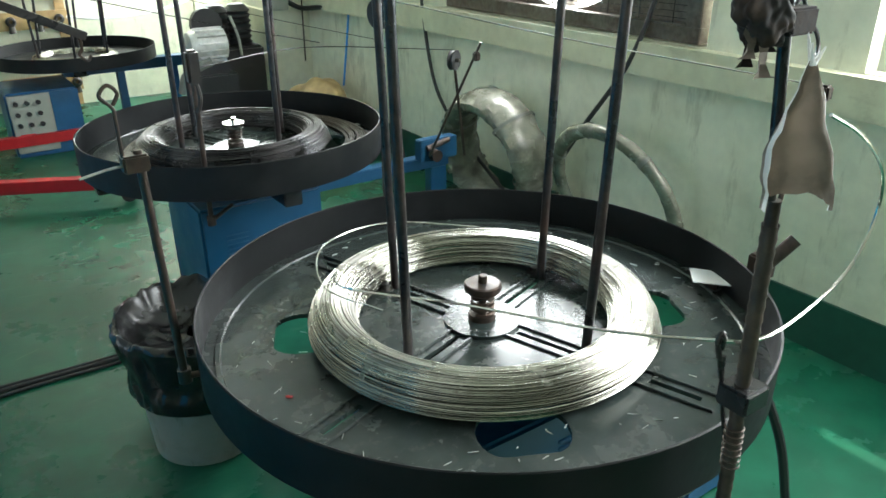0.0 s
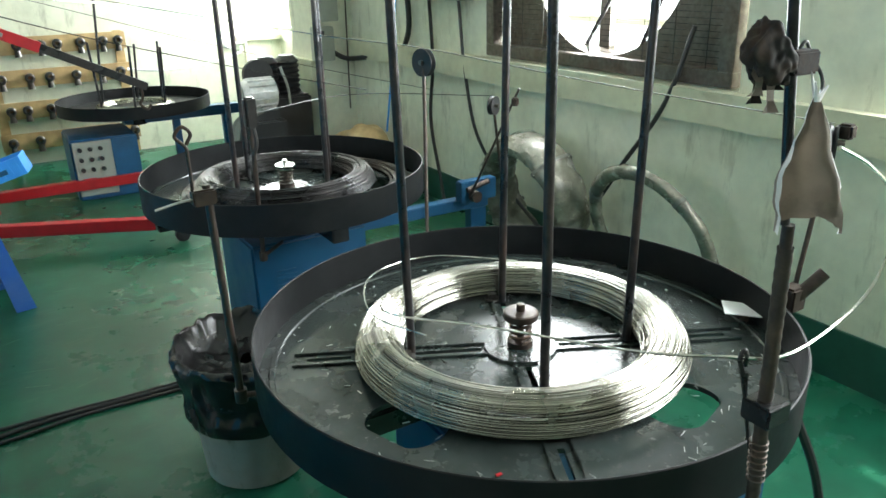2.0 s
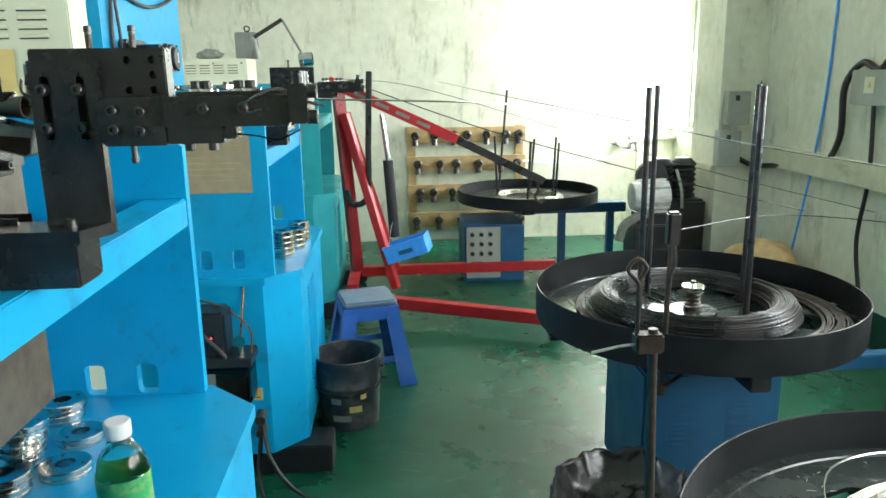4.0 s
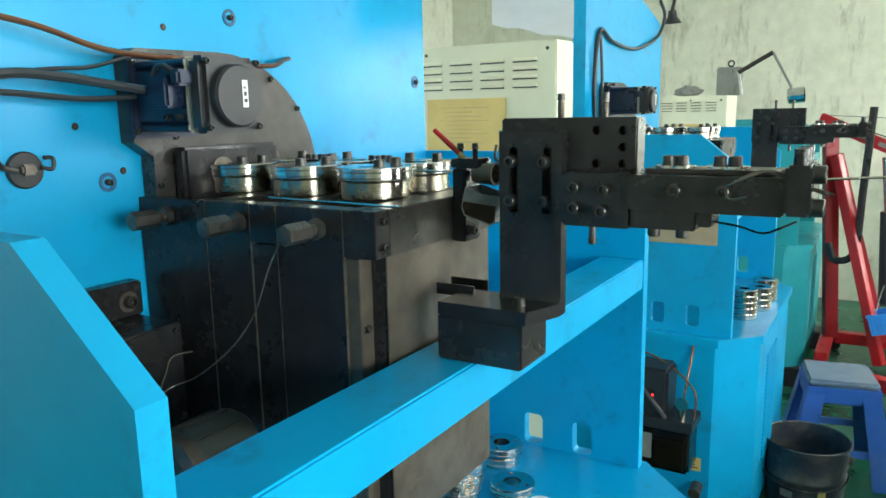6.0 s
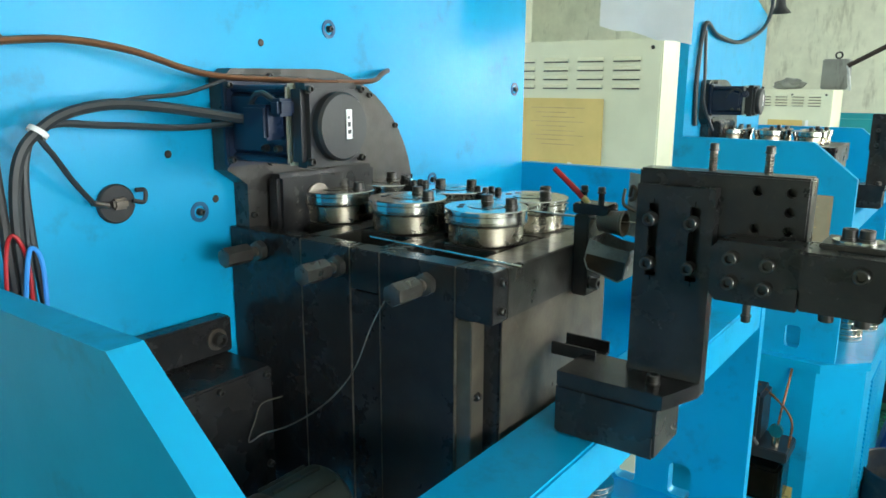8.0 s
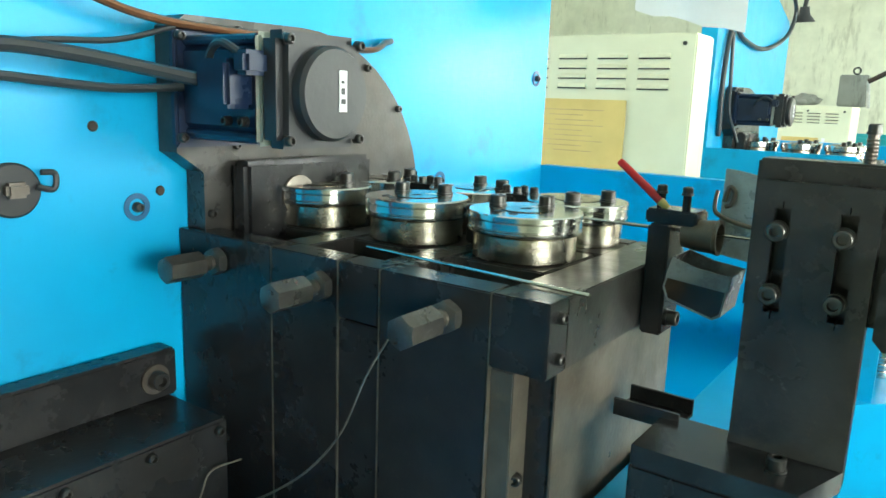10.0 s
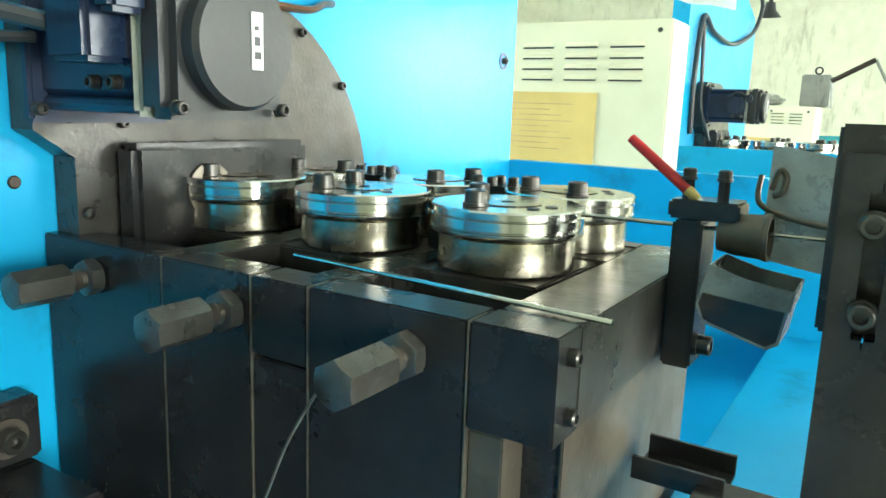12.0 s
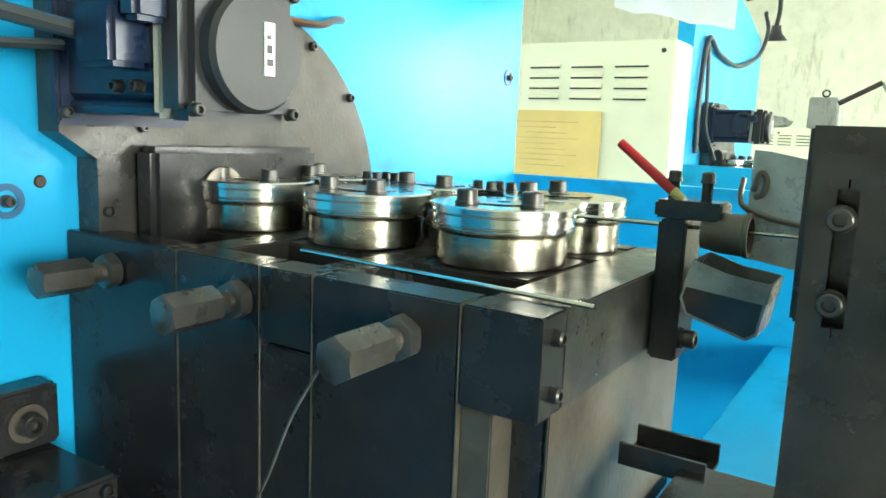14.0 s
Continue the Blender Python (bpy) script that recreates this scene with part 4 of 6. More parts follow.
part("tie_wire", bm, BROWNED, splash, "bent rusty tie wire")
p.matrix_basis = Matrix.Translation((0.487, 0.19, 1.569)) @ Matrix.Scale(0.76, 4) @ Matrix.Translation((-0.485, -0.19, -1.56))
b = thing("oil_brush", "red-handled oil brush stuck into the guide", "brush")
bm = B()
rod(bm, (0.417, 0.207, 1.652), (0.462, 0.203, 1.618), 0.0036, 12, 0.0042)
part("handle", bm, REDPL, b)
bm = B()
rod(bm, (0.462, 0.203, 1.618), (0.470, 0.2023, 1.612), 0.0042, 12, 0.003)
part("ferrule", bm, YELLOW, b)
bm = B()
rod(bm, (0.470, 0.2023, 1.612), (0.496, 0.200, 1.592), 0.0022, 8)
part("shaft", bm, STEEL, b)
w = thing("feed_wire", "thin bright steel wire running into the rollers", "wire")
bm = B()
rod(bm, (0.16, 0.2065, 1.5905), (0.905, 0.2065, 1.5945), 0.0016, 8)
part("wire", bm, WIRE, w)
w = thing("loose_wire_rod", "straight loose wire rod lying across the block", "wire")
bm = B()
rod(bm, (0.222, 0.060, 1.5600), (0.470, 0.038, 1.5600), 0.0018, 10)
part("wire", bm, STEEL, w)
w = thing("hanging_wire", "thin dangling wire hooked on the cap nut", "wire")
bm = B()
tube(bm, [(0.340, -0.048, 1.517), (0.318, -0.048, 1.481), (0.291, -0.048, 1.424), (0.254, -0.048, 1.378), (0.209, -0.048, 1.340), (0.159, -0.048, 1.307), (0.128, -0.060, 1.293), (0.128, -0.085, 1.291), (0.128, -0.073, 1.317), (0.128, -0.060, 1.337), (0.128, -0.024, 1.335)], 0.0010, 6)
part("wire", bm, SEAM, w)

# lower gearbox and small motor beside the feed unit
lb = thing("gearbox", "rusty brown steel gearbox on the face plate", "gearbox")
bm = B()
box(bm, 0.002, 0.120, -0.27, -0.033, 1.16, 1.382, 0.003)
part("housing", bm, BLACK, lb)
bm = B()
box(bm, 0.002, 0.030, -0.30, -0.028, 1.3825, 1.435, 0.003)
part("mounting_lug", bm, BLACK, lb)
bolt(lb, (0.034, -0.056, 1.407), (1, 0, 0), BOLT_10)
bm = B()
lathe(bm, [(0.009, 0), (0.016, 0), (0.016, 0.003), (0.009, 0.003)], 20, along((0.0305, -0.056, 1.407), (1, -0.056, 1.407)), closed=True)
part("washer", bm, GREYSTEEL, lb)
for y, z in ((-0.045, 1.372), (-0.12, 1.372), (-0.045, 1.24), (-0.2, 1.372)):
    bolt(lb, (0.120, y, z), (1, 0, 0), BOLT_6)
sm = thing("small_motor", "grey-green small drive motor with ribbed housing", "motor")
MOTORGREEN = material("grey_green_motor_paint", (0.034, 0.044, 0.038), 0.42, 0.1, 0.15, 20, (0.05, 0.05, 0.04), 9, 0.5)
axis = along((0.235, -0.172, 1.222), (0.235, 0.0, 1.222))
body = part("motor_body", lathe(B(), [(0, 0.012), (0.050, 0.012), (0.054, 0.018), (0.054, 0.120), (0.046, 0.130), (0, 0.130)], 36, axis), MOTORGREEN, sm)
part("fan_cover", lathe(B(), [(0, 0), (0.030, 0), (0.046, 0.002), (0.052, 0.008), (0.0555, 0.011), (0.0555, 0.030), (0.0545, 0.031)], 36, axis), GREYSTEEL, sm, "worn grey fan cover")
for k in range(12):
    part("cooling_fin", box(B(), -0.0015, 0.0015, 0.052, 0.058, 0.036, 0.112), MOTORGREEN, body).matrix_basis = axis @ pose(0, 0, 0, 0, 0, 30 * k)
bm = B()
box(bm, 0.195, 0.275, -0.130, -0.002, 1.140, 1.168, 0.003)
part("mount", bm, BLACK, sm)

# fittings on the big face plate
for y, z in ((0.213, 1.845), (0.818 - 0.03, 1.75), (-0.048, 1.585), (0.485, 1.577)):
    # dark blue ring on the plate imitates the shade in a bolt recess
    bm = B()
    lathe(bm, [(0.009, -0.0005), (0.0145, 0.0), (0.0145, 0.0012), (0.009, 0.0012)], 24, along((0.0005, y, z), (1, y, z)), closed=True)
    ring = part("recess_shade_ring", bm, BLUE_DARK, face1)
    bolt(ring, (0.0025, y, z), (1, 0, 0), BOLT_6)
for y, z in ((0.075, 1.818), (-0.09, 1.668), (0.04, 1.9), (-0.02, 1.60)):
    bm = B()
    lathe(bm, [(0, 0.002), (0.0042, 0.002), (0.0055, 0.0005)], 14, along((0, y, z), (1, y, z)))
    part("rusty_plug", bm, ROD, face1, "rust-stained plug")
d = thing("socket_disc", "black round cable socket on the blue plate", "socket")
bm = B()
lathe(bm, [(0, 0), (0.025, 0), (0.025, 0.004), (0.023, 0.006), (0, 0.006)], 32, along((0.001, -0.170, 1.612), (1, -0.170, 1.612)))
part("disc", bm, CAP, d)
bm = B()
box(bm, 0.007, 0.018, -0.180, -0.160, 1.606, 1.620, 0.003)
rod(bm, (0.012, -0.185, 1.612), (0.012, -0.205, 1.618), 0.004, 10)
part("plug", bm, GREYSTEEL, d)
bm = B()
tube(bm, [(0.012, -0.152, 1.615), (0.014, -0.138, 1.612), (0.014, -0.136, 1.626), (0.013, -0.148, 1.628)], 0.0028)
part("clip", bm, CAP, d)


def cable(name, label, pts, r, mat, category="cable"):
    c = thing(name, label, category)
    bm = B()
    tube(bm, pts, r)
    part("cable", bm, mat, c)
    return c


cable("motor_cable", "thick grey motor cable tied along the plate", [(0.105, -0.018, 1.715), (0.10, -0.045, 1.716), (0.07, -0.14, 1.732), (0.06, -0.21, 1.735), (0.055, -0.27, 1.715), (0.05, -0.305, 1.66), (0.05, -0.31, 1.50), (0.05, -0.31, 1.2)], 0.0065, CABLE)
cable("motor_cable", "thin grey motor cable tied along the plate", [(0.06, -0.03, 1.708), (0.05, -0.10, 1.705), (0.05, -0.20, 1.712), (0.05, -0.27, 1.712), (0.05, -0.295, 1.66), (0.05, -0.29, 1.50)], 0.0042, CABLE)
cable("sensor_cable", "thin dark sensor cable to the socket", [(0.015, -0.205, 1.618), (0.03, -0.235, 1.65), (0.045, -0.265, 1.688), (0.05, -0.285, 1.70), (0.05, -0.30, 1.6), (0.05, -0.30, 1.3)], 0.0035, CABLE)
cable("sensor_cable", "thin dark cable behind the motor", [(0.05, -0.03, 1.765), (0.05, -0.09, 1.748), (0.055, -0.16, 1.742), (0.05, -0.24, 1.73)], 0.0028, CABLE)
cable("power_cable", "black cable hanging down the plate", [(0.05, -0.325, 1.80), (0.05, -0.325, 1.70), (0.05, -0.32, 1.5), (0.05, -0.32, 1.1)], 0.006, RUBBER)
cable("oil_pipe", "brown copper oil pipe across the plate", [(0.05, -0.32, 1.800), (0.05, -0.24, 1.806), (0.05, -0.16, 1.797), (0.05, -0.06, 1.772), (0.055, 0.06, 1.766), (0.05, 0.18, 1.763), (0.04, 0.27, 1.765), (0.02, 0.32, 1.778), (0.004, 0.352, 1.783)], 0.0042, COPPER, "pipe")
t = thing("cable_tie", "white plastic cable tie round the motor cables", "cable tie")
bm = B()
lathe(bm, [(0.0100, -0.003), (0.0112, -0.003), (0.0112, 0.003), (0.0100, 0.003)], 16, along((0.053, -0.278, 1.708), (0.053, -0.30, 1.68)), closed=True)
part("strap", bm, PAPER, t)
v = thing("oil_valve", "small brass oil distributor on the plate", "valve")
bm = B()
box(bm, 0.02, 0.06, -0.345, -0.318, 1.775, 1.822, 0.004)
rod(bm, (0.045, -0.318, 1.801), (0.045, -0.300, 1.803), 0.006, 8)
part("valve_body", bm, GREYSTEEL, v)
bm = B()
tube(bm, [(0.06, -0.335, 1.50), (0.055, -0.325, 1.585), (0.06, -0.316, 1.60), (0.06, -0.306, 1.56), (0.06, -0.310, 1.45)], 0.0022)
w = thing("loose_wires", "red and blue crimped wires tied with white tie", "cable")
part("red_wire", bm, REDPL, w)
bm = B()
tube(bm, [(0.07, -0.325, 1.48), (0.07, -0.312, 1.57), (0.072, -0.305, 1.588), (0.07, -0.296, 1.56), (0.07, -0.300, 1.45)], 0.0026)
part("blue_wire", bm, CRATE, w)

# ---- round machine 1 and 2 ----


def louvred_cabinet(x0, x1, y0, y1, z0, z1, board, label):
    c = thing("control_cabinet", label, "cabinet", group="control cabinets")
    bm = B()
    box(bm, x0, x1, y0, y1, z0, z1, 0.004)
    body = part("body", bm, CREAM, c)
    w = x1 - x0
    for col in range(4):
        for k in range(4):
            xa = x1 - 0.03 - (col + 1) * 0.115 * min(1, w / 0.5)
            bm = B()
            z = z1 - (0.06 + 0.026 * k) * min(1, w / 0.6) 
            prism(bm, [(y0 - 0.006, z), (y0 - 0.006, z + 0.003), (y0 + 0.001, z + 0.012), (y0 + 0.001, z)], "x", xa, xa + 0.082 * min(1, w / 0.5))
            part("louvre", bm, CREAM, body)
            # dark strip in place of the shade in the slot below the louvre
            bm = B()
            box(bm, xa, xa + 0.082 * min(1, w / 0.5), y0 - 0.0052, y0 - 0.0006, z - 0.0038, z - 0.0004)
            part("louvre_shade_strip", bm, RUBBER, body, smooth=0)
    for x in (x1 - 0.03, x1 - w * 0.55):
        bm = B()
        lathe(bm, [(0, 0.004), (0.005, 0.003), (0.006, 0)], 10, along((x, y0, z1 - 0.025), (x, y0 - 1, z1 - 0.025)))
        part("screw", bm, BOLT, body)
    if board:
        bx0, bx1, bz0, bz1 = board
        bm = B()
        box(bm, bx0, bx1, y0 - 0.006, y0 - 0.001, bz0, bz1, 0.001)
        b = part("notice_board", bm, YELLOW, c, "yellowed printed notice sheet")
        for k in range(9):
            bm = B()
            z = bz1 - 0.03 - k * 0.014
            box(bm, bx0 + 0.05 + 0.02 * (k % 3), bx1 - 0.06 - 0.03 * ((k * 2) % 3), y0 - 0.0068, y0 - 0.0062, z, z + 0.0022)
            part("print_bar", bm, WOOD, b, smooth=0)
        bm = B()
        box(bm, bx0 + 0.185, bx0 + 0.20, y0 - 0.0068, y0 - 0.0062, bz0 + 0.05, bz0 + 0.085)
        part("tear", bm, PAPER, b, "white torn spot", smooth=0)
    return c


louvred_cabinet(-0.75, 0.10, 1.42, 1.56, 0.0, 1.89, (-0.365, -0.07, 1.44, 1.72), "cream louvred electrical cabinet with yellowed notice sheet")
louvred_cabinet(-0.16, 0.19, 3.60, 3.90, 0.0, 1.74, (-0.11, 0.06, 1.5, 1.585), "small cream louvred cabinet on the far machine")
pl = thing("plastic_bag", "crumpled clear plastic bag on the cabinet", "bag")
bm = B()
bmesh.ops.create_icosphere(bm, subdivisions=3, radius=0.07)
for v in bm.verts:
    v.co = Vector((v.co.x * 1.1, v.co.y * 0.6, max(-0.02, v.co.z * 0.5))) * (1 + 0.35 * noise.noise(v.co * 30))
bm.transform(Matrix.Translation((-0.05, 3.74, 1.765)))
part("bag", bm, PAIL, pl)
pp = thing("paper_sheet", "white paper sheet hanging from the machine top", "paper")
bm = B()
g = [[bm.verts.new((0.10 + 0.215 * u / 6, 1.0 + 0.012 * math.sin(u * 1.3), 2.03 - (0.135 + 0.05 * u / 6 + 0.004 * math.sin(u * 2)) * v / 4)) for v in range(5)] for u in range(7)]
for u in range(6):
    for v in range(4):
        bm.faces.new((g[u][v], g[u + 1][v], g[u + 1][v + 1], g[u][v + 1]))
bmesh.ops.solidify(bm, geom=bm.faces[:], thickness=0.0006)
part("sheet", bm, PAPER, pp)
bm = B()
rod(bm, (-0.02, 0.99, 2.034), (0.34, 1.0, 2.034), 0.006, 10)
rod(bm, (-0.02, 0.80, 2.034), (-0.02, 0.99, 2.034), 0.006, 10)
part("hanger_rod", bm, PAIL, pp, "thin white hanger rod")

# spare rollers and bottle on the base of machine 1
for x, y, n in ((0.055, 0.60, 2), (0.158, 0.722, 2), (0.160, 0.565, 3), (0.262, 0.712, 2), (0.264, 0.505, 4), (0.350, 0.600, 1), (0.150, 0.440, 2), (0.290, 0.392, 2), (0.375, 0.462, 1)):
    for k in range(n):
        r = thing("spare_roller", "oily spare steel roller ring lying on the base", "roller", (x + 0.004 * k, y + 0.003 * k, 0.8705 + 0.0235 * k), 40 * k, "spare rollers")
        part("ring", lathe(B(), [(0.019, 0), (0.047, 0), (0.049, 0.002), (0.049, 0.009), (0.047, 0.0105), (0.047, 0.0125), (0.049, 0.014), (0.049, 0.021), (0.047, 0.023), (0.019, 0.023)], 36, closed=True), STEEL, r)
        for a in (0, 120, 240):
            # drilled holes are flat black discs, their inner shade put into the colour
            bm = B()
            lathe(bm, [(0, 0.0232), (0.004, 0.0232), (0.004, 0.0236), (0, 0.0236)], 10, Matrix.Translation((0.034 * math.cos(radians(a)), 0.034 * math.sin(radians(a)), 0)))
            part("hole_shade_disc", bm, RUBBER, r, smooth=0)
for x, y, n in ((0.545, 2.235, 5), (0.575, 2.40, 4), (0.47, 2.42, 3), (0.575, 2.56, 4)):
    for k in range(n):
        r = thing("spare_roller", "bright spare steel roller stacked on the base", "roller", (x, y, 0.8705 + 0.0235 * k), 25 * k, "spare rollers")
        part("ring", lathe(B(), [(0.019, 0), (0.047, 0), (0.049, 0.002), (0.049, 0.009), (0.047, 0.0105), (0.047, 0.0125), (0.049, 0.014), (0.049, 0.021), (0.047, 0.023), (0.019, 0.023)], 32, closed=True), STEEL, r)
BOTTLE = glass("clear_bottle_plastic", (0.75, 0.92, 0.80), 0.04)
LIQ = material("green_bottle_label", (0.03, 0.30, 0.10), 0.4, 0, 0.3, 30, (0.55, 0.6, 0.2), 18, 0.9)
bt = thing("drink_bottle", "clear plastic bottle with white cap and green label", "bottle", (0.574, 0.243, 0.871))
bt.scale = (1.3, 1.3, 1.15)
part("bottle", lathe(B(), [(0, 0), (0.030, 0), (0.033, 0.004), (0.033, 0.075), (0.031, 0.08), (0.033, 0.085), (0.033, 0.105), (0.028, 0.13), (0.016, 0.15), (0.0135, 0.155), (0.0135, 0.165), (0, 0.165)], 28), BOTTLE, bt)
part("label_sleeve", lathe(B(), [(0.0336, 0.03), (0.0338, 0.031), (0.0338, 0.104), (0.0336, 0.105)], 28), LIQ, bt, "green and yellow printed label")
part("cap", lathe(B(), [(0.0155, 0.160), (0.0165, 0.162), (0.0165, 0.182), (0.015, 0.184), (0, 0.184)], 24), PAPER, bt, "white screw cap")
bar = thing("steel_bar", "black steel bar lying on the machine base", "bar")
bm = B()
box(bm, 0.10, 0.46, 0.295, 0.325, 0.871, 0.890, 0.003)
part("bar", bm, BLACK, bar)

# cardboard notices on the cheek plates
for x0, x1, y, z0, z1 in ((0.19, 0.495, 1.9285, 1.20, 1.42), (0.20, 0.44, 3.9485, 1.20, 1.42)):
    n = thing("cardboard_sheet", "brown cardboard sheet taped to the cheek plate", "cardboard", group="cardboard sheets")
    bm = B()
    box(bm, x0, x1, y - 0.004, y - 0.0005, z0, z1, 0.001)
    part("sheet", bm, CARD, n)
    for k in range(7):
        bm = B()
        box(bm, x0 + 0.03, x1 - 0.04 - 0.02 * (k % 3), y - 0.0047, y - 0.0042, z1 - 0.04 - k * 0.022, z1 - 0.037 - k * 0.022)
        part("print_bar", bm, WOOD, n, smooth=0)

# lubricator hung on the base of machine 2
lu = thing("oil_lubricator", "black electric oil lubricator with clear reservoir", "lubricator")
bm = B()
box(bm, 0.215, 0.385, 1.76, 1.895, 0.60, 0.775, 0.012)
part("control_box", bm, CAP, lu)
bm = B()
box(bm, 0.245, 0.345, 1.757, 1.7598, 0.64, 0.70)
panel = part("display_panel", bm, RUBBER, lu, smooth=0)
for k in range(4):
    bm = B()
    box(bm, 0.254 + k * 0.016, 0.264 + k * 0.016, 1.7550, 1.7566, 0.680, 0.688)
    part("led_digit", bm, LED, panel, smooth=0)
bm = B()
box(bm, 0.330, 0.336, 1.7550, 1.7566, 0.676, 0.683)
part("led_digit", bm, LED, panel, smooth=0)
bm = B()
box(bm, 0.21, 0.475, 1.75, 1.895, 0.56, 0.598, 0.004)
part("lid", bm, CAP, lu)
TANK = glass("smoked_tank_plastic", (0.35, 0.32, 0.26), 0.08)
bm = B()
box(bm, 0.22, 0.465, 1.76, 1.89, 0.40, 0.559, 0.01)
part("reservoir", bm, TANK, lu)
bm = B()
box(bm, 0.232, 0.453, 1.772, 1.878, 0.405, 0.52, 0.01)
part("oil", bm, ROD, lu)
bm = B()
box(bm, 0.235, 0.335, 1.7575, 1.7590, 0.44, 0.535)
part("label_plate", bm, PAIL, lu, "white rating plate", smooth=0)
bm = B()
rod(bm, (0.43, 1.79, 0.598), (0.43, 1.79, 0.64), 0.012, 12)
rod(bm, (0.43, 1.79, 0.655), (0.43, 1.775, 0.655), 0.022, 20)
part("gauge", bm, BRASSY, lu)
bm = B()
tube(bm, [(0.14, 1.80, 0.83), (0.24, 1.76, 0.76), (0.32, 1.745, 0.68), (0.38, 1.76, 0.60)], 0.009)
part("hose", bm, CABLE, lu, "thick green-grey hose")
bm = B()
tube(bm, [(0.20, 1.87, 0.81), (0.34, 1.85, 0.78), (0.46, 1.82, 0.70), (0.47, 1.80, 0.60)], 0.004)
tube(bm, [(0.44, 1.895, 0.86), (0.435, 1.885, 0.80), (0.43, 1.85, 0.72), (0.43, 1.80, 0.66)], 0.004)
part("pipe", bm, COPPER, lu)
bm = B()
box(bm, 0.39, 0.48, 1.896, 1.899, 0.36, 0.41)
lbl = tagged(part("warning_label", bm, YELLOW, m2, "yellow warning sticker", smooth=0))
for k in range(3):
    bm = B()
    box(bm, 0.40, 0.47 - 0.01 * k, 1.8945, 1.8955, 0.37 + 0.011 * k, 0.374 + 0.011 * k)
    part("print_bar", bm, CAP, lbl, smooth=0)
pg = thing("power_sockets", "grey industrial plug sockets on the base", "socket")
for z in (0.24, 0.30):
    bm = B()
    rod(bm, (0.47, 1.90, z), (0.47, 1.85, z - 0.01), 0.022, 18)
    part("socket", bm, GREYSTEEL, pg)
cable("floor_cable", "black cable running from the socket over the floor", [(0.47, 1.85, 0.22), (0.46, 1.80, 0.08), (0.50, 1.72, 0.012), (0.63, 1.60, 0.010), (0.80, 1.56, 0.010), (1.10, 1.59, 0.010), (1.60, 1.575, 0.010), (1.93, 1.60, 0.010)], 0.009, RUBBER)
cable("floor_cable", "black cable running from the socket over the floor", [(0.48, 1.85, 0.27), (0.52, 1.78, 0.15), (0.62, 1.74, 0.03), (0.80, 1.64, 0.010), (1.10, 1.62, 0.010), (1.60, 1.60, 0.010), (1.93, 1.64, 0.010)], 0.008, RUBBER)
cable("floor_cable", "thin black cable along the floor", [(0.50, 1.70, 0.02), (0.66, 1.58, 0.008), (0.90, 1.53, 0.008), (1.20, 1.56, 0.008), (1.60, 1.545, 0.008), (1.93, 1.56, 0.008)], 0.007, RUBBER)

# cables on the face plate of machine 2, lamps
cable("plate_cable", "dark cable clipped to the second face plate", [(0.01, 2.02, 1.62), (0.012, 2.00, 1.80), (0.012, 2.05, 1.97), (0.012, 2.20, 1.94), (0.012, 2.50, 1.93), (0.02, 2.80, 2.0), (0.03, 2.88, 2.10), (0.03, 2.80, 2.16)], 0.008, CABLE)
cable("plate_cable", "thin dark cable hanging beside the servo", [(0.015, 2.05, 1.95), (0.02, 2.06, 1.80), (0.03, 2.04, 1.70), (0.05, 2.10, 1.60)], 0.006, CABLE)
lh = thing("plate_lamp", "small black work lamp at the plate edge", "lamp")
bm = B()
lathe(bm, [(0, 0), (0.018, 0), (0.022, 0.03), (0.045, 0.06), (0.042, 0.06), (0.018, 0.03), (0, 0.028)], 20, along((0.05, 2.93, 2.13), (0.05, 2.95, 2.0)))
part("lamp_head", bm, CAP, lh)
bm = B()
tube(bm, [(0.05, 2.93, 2.13), (0.05, 2.97, 2.2), (0.05, 2.9, 2.26), (0.02, 2.75, 2.22), (0.0, 2.6, 2.18)], 0.009)
part("lamp_neck", bm, CAP, lh)
dl = thing("desk_lamp", "jointed work lamp with rusty arm and steel shade", "lamp")
for name, a, b, r, mat in (("lower_arm", (0.24, 3.75, 1.742), (0.24, 3.62, 1.86), 0.008, CAST), ("rusty_arm", (0.24, 3.62, 1.86), (0.41, 3.6, 1.955), 0.012, ROD), ("upper_arm", (0.41, 3.6, 1.955), (0.51, 3.6, 1.77), 0.007, PAIL)):
    bm = B()
    rod(bm, a, b, r, 10)
    part(name, bm, mat, dl)
bm = B()
lathe(bm, [(0.012, 0), (0.035, 0.004), (0.04, 0.01), (0.04, 0.085), (0.037, 0.085), (0.037, 0.012), (0.012, 0.006)], 24, along((0.49, 3.6, 1.725), (0.6, 3.6, 1.735)), closed=True)
part("shade", bm, STEEL, dl)
bm = B()
box(bm, 0.09, 0.22, 3.80, 3.89, 1.742, 1.90, 0.006)
dlb = thing("white_unit_box", "small white box unit with lifting eye", "box")
part("body", bm, PAIL, dlb)
bm = B()
lathe(bm, [(0.012, -0.004), (0.02, -0.004), (0.02, 0.004), (0.012, 0.004)], 18, along((0.16, 3.84, 1.92), (0.16, 3.0, 1.92)), closed=True)
part("lifting_eye", bm, BLACK, dlb)

